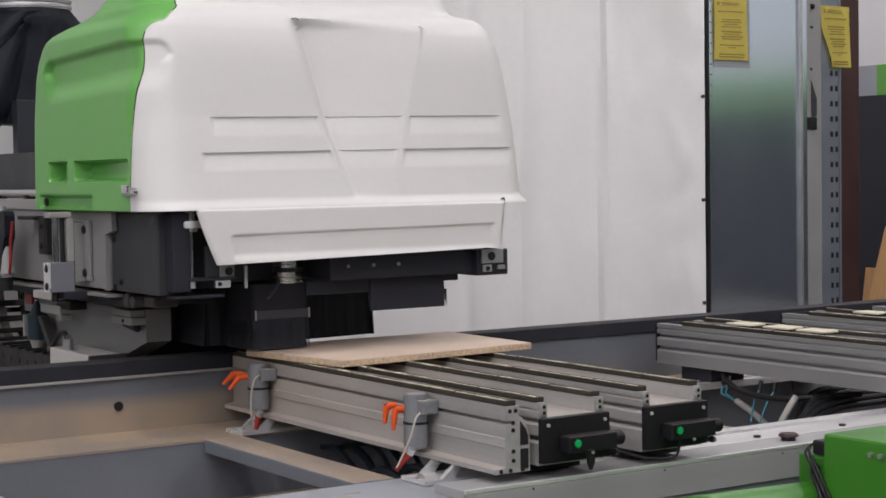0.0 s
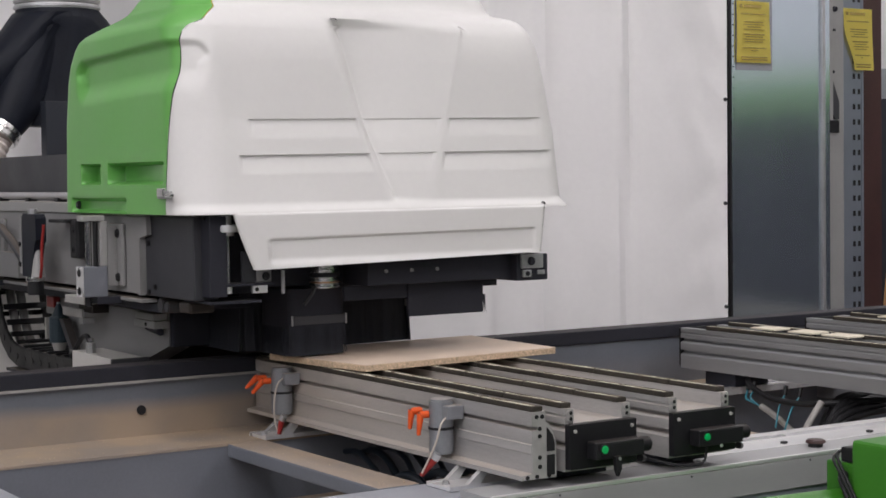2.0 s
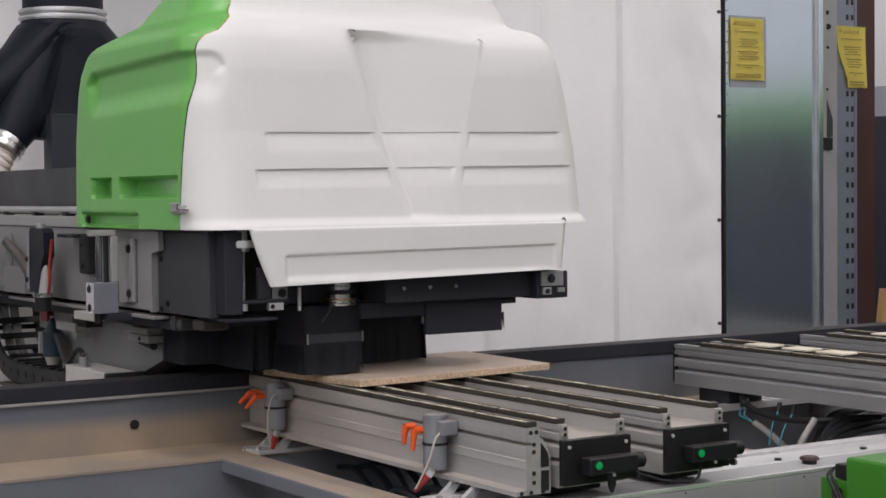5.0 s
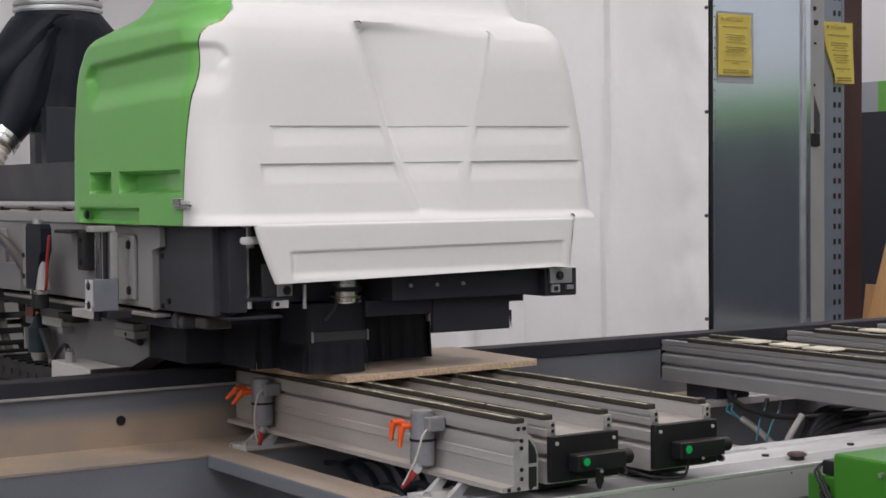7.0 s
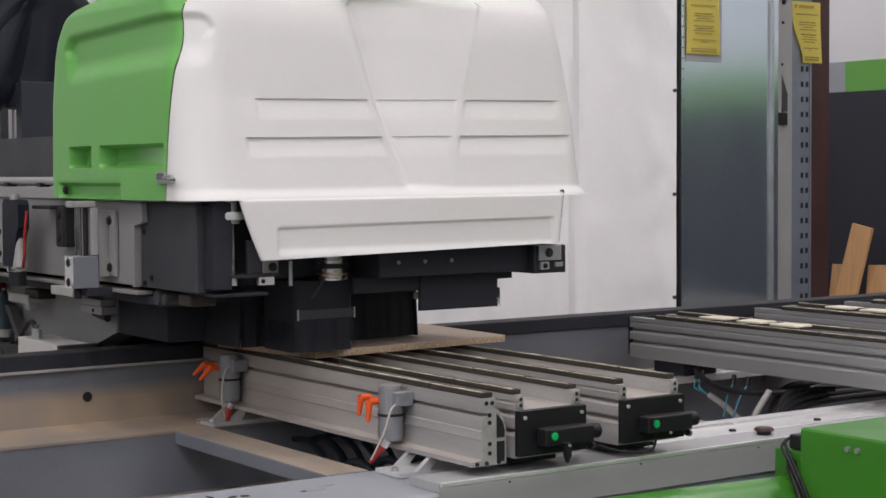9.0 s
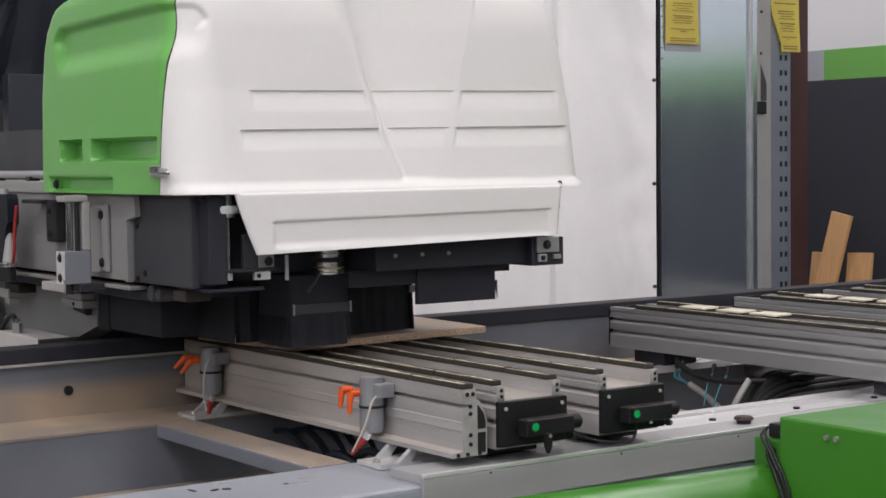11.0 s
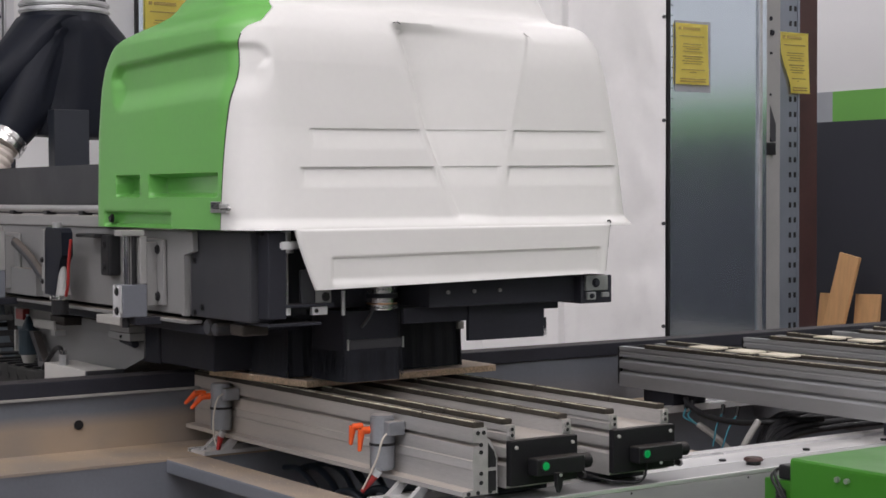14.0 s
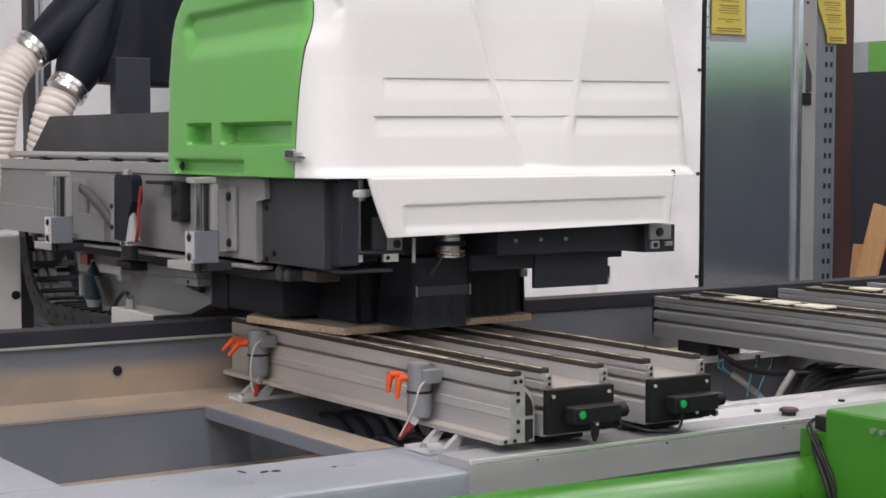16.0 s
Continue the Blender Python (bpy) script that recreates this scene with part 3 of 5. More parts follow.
gbox = thing("control_box", "glossy bright green sheet metal box at the machine front", "control box")
part("body", box(0.712, 1.9, -1.0, -0.204, 0.30, 0.832, 0.012, seg=3), GREENSHEET, gbox)
part("side_block", box(0.735, 0.87, -0.2038, -0.105, 0.62, 0.772, 0.006), GREENSHEET, gbox, "green sheet metal block")
part("plinth", box(0.74, 1.86, -0.96, -0.23, 0.0, 0.299), ANTH, gbox)
for y, z in ((-0.354, 0.802), (-0.382, 0.802)):
    part("screw", rod((0.712, y, z), (0.703, y, z), 0.0065, n=6), STEEL, gbox)
part("cable_gland", box(0.735, 0.80, -0.2038, -0.150, 0.7735, 0.808, 0.006), CABLE, gbox, "black cable gland")
for k in range(2):
    part("cable", hose([(0.745 - k * 0.008, -0.142, 0.796 - k * 0.006), (0.724 - k * 0.010, -0.15, 0.785 - 0.008 * k), (0.708 - k * 0.010, -0.20, 0.735),
                        (0.704 - k * 0.004, -0.245, 0.66 - 0.012 * k), (0.698 - k * 0.010, -0.254, 0.56), (0.700, -0.256, 0.40), (0.712, -0.257, 0.34)], 0.0038), CABLE, gbox, smooth=True)
part("cable_gland", rod((0.7348, -0.165, 0.742), (0.722, -0.165, 0.742), 0.011), CABLE, gbox, "black cable gland")
part("cable", hose([(0.724, -0.165, 0.742), (0.708, -0.175, 0.735), (0.690, -0.215, 0.70), (0.683, -0.255, 0.62), (0.69, -0.258, 0.45), (0.713, -0.259, 0.34)], 0.005), CABLE, gbox, smooth=True)
knob = thing("hand_knob", "dark clamping knob on the guide rail", "knob")
part("stem", rod((0.852, 0.045, 0.770), (0.852, 0.045, 0.780), 0.018), CABLE, knob)
part("cap", rod((0.852, 0.045, 0.780), (0.852, 0.045, 0.788), 0.026, 0.022, bevel=0.002), BROWN, knob)


# ---- support bars ----
def worn_edge(x0, x1, y, e, z, r):
    """Ragged pale strip of torn rubber backing on one piece of strip."""
    own = bmesh.new()
    m = max(4, int((e - y) / 0.006))
    drift, off = r.uniform(0, 9), r.uniform(0.02, 0.32)
    low, high = [], []
    for i in range(m + 1):
        q = y + (e - y) * i / m
        c = x0 + (x1 - x0) * clamp01(off + 0.25 * noise.noise((q * 9, drift, 0)) + 0.12 * noise.noise((q * 60, drift, 3)))
        w = max(0.0003, 0.0068 * (noise.noise((q * 16, drift, 7)) + 0.36 + 0.5 * noise.noise((q * 90, drift, 5))))
        for rim, side in ((low, -1), (high, 1)):
            rim.append((own.verts.new((min(x1, max(x0, c + side * w)), q, z)), own.verts.new((min(x1, max(x0, c + side * w * 0.8)), q, z + 0.0011))))
    for i in range(m):
        a, b, c, d = low[i], low[i + 1], high[i + 1], high[i]
        own.faces.new((a[1], d[1], c[1], b[1]))
        own.faces.new((a[0], a[1], b[1], b[0]))
        own.faces.new((d[1], d[0], c[0], c[1]))
    return own


def felt_strip(x0, x1, y0, y1, parent, seed, up=0.0):
    r = random.Random(seed)
    y = y0
    while y < y1 - 0.02:
        e = min(y1, y + r.uniform(0.16, 0.34))
        z = 0.9495 + up + r.uniform(-0.0012, 0.0005)
        strip = part("felt_strip", box(x0 + r.uniform(-0.001, 0.001), x1 + r.uniform(-0.001, 0.001), y, e - 0.002, 0.9372 + up, z, 0.0025),
                     FELT, parent, "worn brown rubber strip")
        part("torn_backing", worn_edge(x0 + 0.003, x1 - 0.003, y + 0.004, e - 0.006, z - 0.0002, r), TORN, strip, "ragged pale torn backing")
        y = e


def fence_bar():
    t = thing("fence_bar", "dusty aluminium side bar with a brown rubber strip", "support bar")
    p = [(-0.060, 0.792), (0.032, 0.792), (0.032, 0.868), (0.026, 0.886), (0.012, 0.910), (0.004, 0.914), (0.004, 0.937), (-0.032, 0.937),
         (-0.032, 0.9065), (-0.016, 0.905), (-0.016, 0.899), (-0.032, 0.8965), (-0.032, 0.868), (-0.0345, 0.866), (-0.0345, 0.848), (-0.032, 0.846),
         (-0.032, 0.805), (-0.060, 0.802)]
    part("profile", extrude(p, "y", 0.0, 1.335), ALU, t)
    part("slot", box(0.007, 0.027, -0.002, -0.0001, 0.798, 0.842, 0.0), CABLE, t, "dark hollow chamber")
    part("slot", extrude([(0.007, 0.850), (0.027, 0.850), (0.027, 0.866), (0.022, 0.884), (0.007, 0.902)], "y", -0.002, -0.0001), CABLE, t, "dark hollow chamber")
    for x, z in ((-0.020, 0.926), (-0.005, 0.926), (-0.012, 0.90), (-0.012, 0.884), (-0.012, 0.838), (-0.012, 0.818), (-0.045, 0.797), (-0.02, 0.797), (0.012, 0.797)):
        part("bore", rod((x, -0.0001, z), (x, -0.002, z), 0.0048, n=10), CABLE, t)
    felt_strip(-0.032, -0.003, 0.0, 1.335, t, 3)
    return t


def foot(parent, y):
    """A cast angle foot between bar and beam."""
    p = [(-0.135, 0.752), (0.06, 0.752), (0.06, 0.762), (-0.055, 0.762), (-0.030, 0.7915), (-0.052, 0.7915), (-0.088, 0.762), (-0.135, 0.762)]
    part("foot", extrude(p, "y", y - 0.05, y - 0.035), ALUX, parent)
    part("foot", extrude(p, "y", y + 0.035, y + 0.05), ALUX, parent)
    part("foot_plate", box(-0.135, 0.06, y - 0.0348, y + 0.0348, 0.752, 0.760, 0.001), ALUX, parent)
    part("foot_bolt", hexbolt((-0.115, y, 0.760), (0, 0, 1), 0.007, 0.008), STEEL, parent)


bar_a = fence_bar()
foot(bar_a, 0.215)
foot(bar_a, 1.12)


def valve(y, mirror):
    t = thing("clamp_valve", "grey pneumatic stop cylinder with two orange levers", "valve", "valves on the side bar")
    cx = -0.066
    part("cylinder", rod((cx, y, 0.812), (cx, y, 0.937), 0.0285, n=28, bevel=0.004), TUBEGREY, t, smooth=True)
    part("collar", rod((cx, y, 0.868), (cx, y, 0.874), 0.030, n=28), CABLE, t, "thin black ring")
    part("clamp_block", box(cx - 0.012, -0.0335, y - 0.046, y + 0.028, 0.893, 0.925, 0.003), TUBEGREY, t)
    for k, (dy, dz) in enumerate(((0.040, -0.002), (0.002, -0.006))):
        hub = (cx - 0.034, y + dy + 0.012, 0.908 + dz)
        part("lever_hub", rod((cx - 0.02, hub[1], hub[2]), (cx - 0.046, hub[1] + 0.004, hub[2]), 0.0085, bevel=0.002), ORANGE, t, smooth=True)
        lev = rod((cx - 0.044, hub[1] + 0.004, hub[2] + 0.004), (cx - 0.048 + (0.0 if not mirror else -0.020), hub[1] + 0.008 + 0.02 * mirror, hub[2] - 0.042 - 0.006 * k + 0.014 * mirror), 0.0092, 0.0045, bevel=0.002)
        part("lever", lev, ORANGE, t, "orange lever", smooth=True)
        part("lever_screw", rod((cx - 0.0462, hub[1] + 0.004, hub[2]), (cx - 0.0505, hub[1] + 0.0046, hub[2]), 0.0055, n=10), CABLE, t, "black lever screw")
    if mirror:
        line = [(cx - 0.010, y - 0.030, 0.912), (cx - 0.030, y - 0.034, 0.896), (cx - 0.036, y - 0.026, 0.850), (cx - 0.034, y - 0.024, 0.800), (cx - 0.026, y - 0.030, 0.763)]
        fit_a, fit_b = (cx - 0.020, y - 0.036, 0.800), (cx - 0.026, y - 0.031, 0.764)
    else:
        line = [(cx - 0.008, y - 0.036, 0.90), (cx - 0.026, y - 0.040, 0.885), (cx - 0.036, y - 0.034, 0.845), (cx - 0.046, y - 0.018, 0.805), (cx - 0.055, y - 0.002, 0.772)]
        fit_a, fit_b = (cx - 0.034, y - 0.024, 0.804), (cx - 0.052, y + 0.004, 0.766)
    part("air_tube", hose(line, 0.0024), AIRTUBE, t, "cream air tube", smooth=True)
    part("push_fitting", rod(fit_a, fit_b, 0.0085, 0.0055), REDTUBE, t, "red hose fitting", smooth=True)
    part("push_fitting", rod(fit_a, (fit_a[0] + 0.005, fit_a[1] - 0.006, fit_a[2] + 0.013), 0.0095), STEEL, t)


valve(0.308, 0)
valve(1.108, 1)


def support_bar(x, w, y0, y1, seed, cap, label, metal, up=0.0, low=0.80):
    t = thing("support_bar", label, "support bar", "support bars")
    h = w
    p = [(0, 0.80), (h, 0.80), (h, 0.937), (h - 0.024, 0.937), (h - 0.024, 0.905), (0.024, 0.905), (0.024, 0.937), (0, 0.937), (0, 0.925),
         (0.003, 0.923), (0.003, 0.919), (0, 0.917), (0, 0.904), (0.014, 0.902), (0.014, 0.896), (0.004, 0.893), (0, 0.888), (0, 0.866), (0.014, 0.864), (0.014, 0.857), (0.004, 0.854), (0, 0.848)]
    part("profile", extrude([(x + a, low if b == 0.80 else b + up) for a, b in p], "y", y0, y1), metal, t)
    for fx in (x, x + w - 0.026):
        felt_strip(fx, fx + 0.026, y0 + 0.012, y1 - (0 if cap else 0.12 if fx == x else 0.05), t, seed + int(fx * 100), up)
        for z in (0.928 + up, 0.915 + up):
            part("boss", rod((fx + 0.014, y0 + 0.001, z), (fx + 0.014, y0 - 0.0035, z), 0.0072, n=14), metal, t)
            part("bore", rod((fx + 0.014, y0 - 0.0034, z), (fx + 0.014, y0 - 0.0042, z), 0.0042, n=10), CABLE, t)
    part("runner", box(x + 0.02, x + w - 0.02, y0 + 0.06, y0 + 0.26, 0.7765, low - 0.0002, 0.003), DARK, t)
    part("runner", box(x + 0.02, x + w - 0.02, 1.0, 1.14, 0.7535, low - 0.0002, 0.003), DARK, t)
    if cap:
        part("end_cap", box(x - 0.003, x + w + 0.003, y0 - 0.020, y0 - 0.003, 0.806, 0.905, 0.0025), BLACK, t, "black plastic end cap")
        for a in (0.012, w - 0.012):
            part("screw", rod((x + a, y0 - 0.0198, 0.890), (x + a, y0 - 0.0235, 0.890), 0.0042, n=10), CONDUIT, t)
        part("switch_box", box(x + 0.042, x + w - 0.004, y0 - 0.056, y0 - 0.0205, 0.828, 0.866, 0.005, seg=3), BLACK, t, "black switch box")
        part("switch_end", rod((x + w - 0.03, y0 - 0.038, 0.849), (x + w + 0.022, y0 - 0.038, 0.849), 0.0165, n=24, bevel=0.004), BLACK, t, "rounded black sleeve", smooth=True)
        part("button", rod((x + 0.064, y0 - 0.0558, 0.850), (x + 0.064, y0 - 0.061, 0.850), 0.0095, n=18, bevel=0.002), LIME, t, "bright green button")
        part("button_ring", rod((x + 0.064, y0 - 0.0558, 0.850), (x + 0.064, y0 - 0.0585, 0.850), 0.012, n=18), CABLE, t)
        if x < 0.2:
            part("lever", extrude([(x + 0.086, 0.834), (x + 0.104, 0.834), (x + 0.102, 0.806), (x + 0.094, 0.790), (x + 0.088, 0.806)], "y", y0 - 0.068, y0 - 0.0565), BLACK, t, "black lever")
        part("pin", rod((x + 0.096, y0 - 0.0678, 0.829), (x + 0.096, y0 - 0.071, 0.829), 0.0035), STEEL, t)
        if x > 0.2:
            part("cable", hose([(x - 0.035, y0 + 0.04, 0.800), (x - 0.005, y0 - 0.015, 0.790), (x + 0.05, y0 - 0.035, 0.785), (x + 0.075, y0 - 0.036, 0.795), (x + 0.082, y0 - 0.036, 0.829)], 0.0032), CABLE, t, "thin black cable loop", smooth=True)
        part("plug", rod((x + w + 0.020, y0 - 0.01, 0.812), (x + w + 0.045, y0 + 0.01, 0.806), 0.008, n=12), CABLE, t)
    else:
        part("end_cap", box(x - 0.002, x + w + 0.002, y1 + 0.0005, y1 + 0.006, low + 0.008, 0.936 + up, 0.002), CABLE, t, "black end cap")
    return t


support_bar(0.052, 0.180, -0.005, 1.33, 11, True, "aluminium support bar with brown rubber strips and black end cap", ALU)
support_bar(0.343, 0.180, -0.005, 1.33, 23, True, "aluminium support bar with brown rubber strips and black end cap", ALU)
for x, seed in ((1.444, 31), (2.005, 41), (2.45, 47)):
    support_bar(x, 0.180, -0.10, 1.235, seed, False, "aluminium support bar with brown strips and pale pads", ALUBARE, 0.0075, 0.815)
for x, y in ((1.565, 0.944), (1.567, 0.782), (1.563, 0.636), (2.160, 0.968), (2.152, 0.812), (2.158, 0.655)):
    t = thing("plastic_pad", "thin pale cream pad lying on a support bar", "pad", "pads on the support bars")
    part("plate", box(x - 0.043, x + 0.028, y - 0.056, y + 0.050, 0.952, 0.958, 0.002), PALE, t)
    part("stem", box(x - 0.02, x + 0.01, y - 0.02, y + 0.02, 0.9127, 0.9519), CABLE, t, "dark hidden stem")

# workpiece: two faces and a cut edge
board = thing("chipboard_panel", "bare chipboard panel lying on the support bars", "board")
CORNERS = [(0.0, 0.765), (0.630, 0.812), (0.640, 1.25), (-0.008, 1.25), (-0.062, 1.185)]
own = extrude(CORNERS, "z", 0.9512, 0.9672)
bmesh.ops.bevel(own, geom=own.edges[:], offset=0.0008, segments=1, affect="EDGES")
part("core", own, CHIP, board, "rough chipboard edge")
part("face", extrude([(x + (0.0008 if x < 0.3 else -0.0008), y + (0.0008 if y < 1 else -0.0008)) for x, y in CORNERS], "z", 0.9673, 0.9690), BOARD, board, "pale sanded chipboard face")

# cables and tubes in the bed
for k in range(9):
    t = thing("cable", "black machine cable lying in the bed", "cable", "cables in the bed")
    o = 0.035 * k
    part("sheath", hose([(1.27 + o * 0.5, 0.44 + o * 0.6, 0.64 + 0.01 * (k % 3)), (1.42 + o * 0.5, 0.49 + o * 0.6, 0.725 + 0.014 * (k % 4)), (1.64 + o * 0.6, 0.50 + o * 0.6, 0.745 + 0.012 * (k % 3)),
                         (2.05, 0.45 + o, 0.745), (2.7, 0.42 + o, 0.70)], 0.0095 + 0.002 * (k % 2)), CABLE, t, smooth=True)
t = thing("cable", "black cable hanging under a support bar", "cable", "cables in the bed")
part("sheath", hose([(1.47, 0.95, 0.80), (1.44, 0.90, 0.785), (1.425, 0.80, 0.762), (1.43, 0.68, 0.757), (1.46, 0.58, 0.768), (1.60, 0.50, 0.775)], 0.009), CABLE, t, smooth=True)
for y in (0.93, 0.905, 0.77, 0.71):
    t = thing("tube_fitting", "black push-in fitting under a support bar", "fitting", "tube fittings")
    part("body", rod((1.458, y, 0.7995), (1.448, y - 0.004, 0.772), 0.007, 0.006, n=10), CABLE, t)
for pts in (((1.448, 0.926, 0.773), (1.43, 0.915, 0.75), (1.425, 0.885, 0.742), (1.442, 0.86, 0.728)),
            ((1.448, 0.901, 0.773), (1.425, 0.89, 0.755), (1.428, 0.875, 0.742), (1.440, 0.858, 0.727)),
            ((1.448, 0.766, 0.773), (1.425, 0.765, 0.74), (1.40, 0.755, 0.68)),
            ((1.448, 0.706, 0.773), (1.42, 0.71, 0.735), (1.39, 0.715, 0.66))):
    t = thing("air_tube", "thin blue pneumatic tube under the support bars", "tube", "air tubes")
    part("tube", hose(pts, 0.0030), CYAN, t, smooth=True)
for pts in (((1.441, 0.862, 0.731), (1.458, 0.81, 0.700), (1.48, 0.75, 0.65)), ((1.435, 0.60, 0.772), (1.40, 0.61, 0.72), (1.36, 0.62, 0.65))):
    t = thing("conduit", "grey plastic cable conduit end in the bed", "conduit")
    part("tube", hose(pts, 0.010), CONDUIT, t, smooth=True)
for k in range(6):
    t = thing("hose", "dark blue hose lying under the side bar", "hose", "hoses in the bed")
    o = 0.052 * k
    part("tube", hose([(0.10 + o, 1.06, 0.700 - 0.01 * (k % 2)), (0.095 + o, 0.98, 0.708), (0.07 + o * 0.95, 0.86, 0.69 + 0.006 * (k % 3)), (0.045 + o * 0.9, 0.74, 0.655), (0.03 + o * 0.9, 0.60, 0.612), (0.03 + o * 0.9, 0.40, 0.600)],
                      0.008 + 0.002 * (k % 2)), NAVYTUBE, t, smooth=True)
brail = thing("guide_rail", "bright aluminium rear guide rail on the bed ledge", "guide rail")
part("profile", extrude([(0.985, 0.752), (1.080, 0.752), (1.080, 0.772), (1.05, 0.772), (1.05, 0.766), (1.02, 0.766), (1.02, 0.772), (0.985, 0.772)][::-1], "x", 1.0, 3.5), ALUX, brail)
for k in range(4):
    t = thing("air_tube", "dark blue pneumatic hose below the side bar", "tube", "dark hoses")
    part("tube", hose([(-0.02 + 0.05 * k, 0.86 - 0.05 * k, 0.60), (-0.01 + 0.04 * k, 0.72 - 0.09 * k, 0.69 + 0.015 * k), (0.03 + 0.03 * k, 0.62 - 0.09 * k, 0.66), (0.10 + 0.02 * k, 0.50, 0.60)], 0.010), material("dark_blue_hose", (0.03, 0.05, 0.07), 0.4) if k == 0 else bpy.data.materials["dark_blue_hose"], t, smooth=True)


cabinet = thing("machine_cabinet", "pale cream sheet metal cabinet with a dark edge post", "cabinet")
part("body", box(-1.0, -0.032, 3.06, 3.50, 0.0, 1.10, 0.004), BEIGE, cabinet, "pale cream painted body")
part("edge_post", box(-0.031, 0.012, 3.055, 3.12, 0.0, 1.10, 0.003), CABLE, cabinet, "black edge post")
part("bolt", hexbolt((-0.054, 3.06, 0.882), (0, -1, 0), 0.012, 0.008), CABLE, cabinet)
part("side_plate", box(0.013, 0.62, 3.08, 3.10, 0.0, 1.11, 0.002), PLATEBLUE, cabinet, "blue-grey sheet metal plate")
part("motor_end", rod((0.10, 3.079, 1.045), (0.10, 3.05, 1.045), 0.045, n=24, bevel=0.004), CABLE, cabinet, "round black motor end", smooth=True)

# ---- the moving gantry ----
gantry = thing("cnc_gantry", "machining head with white and green hood on a grey arm", "machining head")
SEAM = [(1.33, 0.786), (1.356, 0.784), (1.598, 0.759), (1.650, 0.751), (1.68, 0.744), (1.71, 0.738), (1.74, 0.735), (1.781, 0.737), (1.81, 0.734), (1.835, 0.724), (1.85, 0.712), (2.1, 0.60)]
FRONT = [(1.30, 0.655), (1.36, 0.655), (1.45, 0.668), (1.60, 0.684), (1.75, 0.690), (1.85, 0.700), (2.2, 0.70)]
RIGHT = [(1.30, 0.742), (1.37, 0.737), (1.43, 0.735), (1.565, 0.729), (1.717, 0.704), (1.80, 0.685), (1.853, 0.668), (2.2, 0.668)]
LEFT = -0.436
BACKS = [(1.30, 1.545), (1.38, 1.545), (1.60, 1.535), (1.72, 1.513), (1.77, 1.49), (1.81, 1.452), (1.835, 1.412), (1.85, 1.375), (2.1, 1.375)]


def along(table, v):
    for (a, p), (b, q) in zip(table, table[1:]):
        if v <= b:
            return p + (q - p) * clamp01((v - a) / (b - a))
    return table[-1][1]


# rows of the hood from hem to crown: height, then how far left, right, front and back draw in
CROWN = [(1.830, 0.001, 0.0, 0.006, 0.062), (1.842, 0.006, 0.001, 0.0105, 0.070), (1.851, 0.014, 0.003, 0.0155, 0.09), (1.860, 0.024, 0.006, 0.022, 0.125), (1.867, 0.034, 0.010, 0.029, 0.155),
         (1.874, 0.044, 0.016, 0.038, 0.178), (1.881, 0.054, 0.026, 0.051, 0.195), (1.886, 0.060, 0.040, 0.065, 0.203), (1.889, 0.064, 0.056, 0.078, 0.210), (1.896, 0.068, 0.072, 0.090, 0.220), (1.905, 0.073, 0.080, 0.096, 0.233),
         (1.92, 0.080, 0.086, 0.102, 0.246), (1.95, 0.100, 0.10, 0.110, 0.276), (1.99, 0.135, 0.13, 0.12, 0.315), (2.02, 0.17, 0.18, 0.14, 0.35), (2.04, 0.23, 0.26, 0.18, 0.41), (2.047, 0.36, 0.45, 0.24, 0.47)]
HOOD_ROWS = [(z, 0, 0, 0.006 * clamp01((z - 1.77) / 0.06) ** 2, 0) for z in sorted(span(1.357, 1.825, 104) + [1.5975, 1.5962, 1.5068, 1.5055])] + CROWN


def outline(row):
    """Plan of the hood at one height: from the back left, along the side, round the front, to the right back."""
    z, il, ir, fi, ib = row
    xl, xr, yf, yb = LEFT + il, along(RIGHT, z) - ir, along(FRONT, z) + fi, along(BACKS, z) - max(0, ib - 0.06)
    flare = 0.012 * soft(1.385 - z, 0.0, 0.028)
    xr, yf = xr + flare, yf - flare
    rb, r, rx, r2 = 0.062, 0.105, 0.12, 0.085
    pts = [(xl + rb * (1 - math.sin(a)), yb - rb * (1 - math.cos(a))) for a in [radians(i * 15) for i in range(7)]]
    pts += [(xl, yb - rb - (yb - rb - yf - r) * i / 20) for i in range(1, 21)]
    pts += [(xl + rx * (1 - math.cos(a)), yf + r * (1 - math.sin(a))) for a in [radians(i * 6) for i in range(1, 16)]]
    pts += [(xl + rx + (xr - xl - rx - r2) * i / 20, yf) for i in range(1, 21)]
    pts += [(xr - r2 + r2 * math.sin(a), yf + r2 * (1 - math.cos(a))) for a in [radians(i * 7.5) for i in range(1, 13)]]
    pts += [(xr, yf + r2 + (max(yb, yf + r2 + 0.1) - 0.02 - yf - r2) * i / 10) for i in range(1, 11)]
    return pts


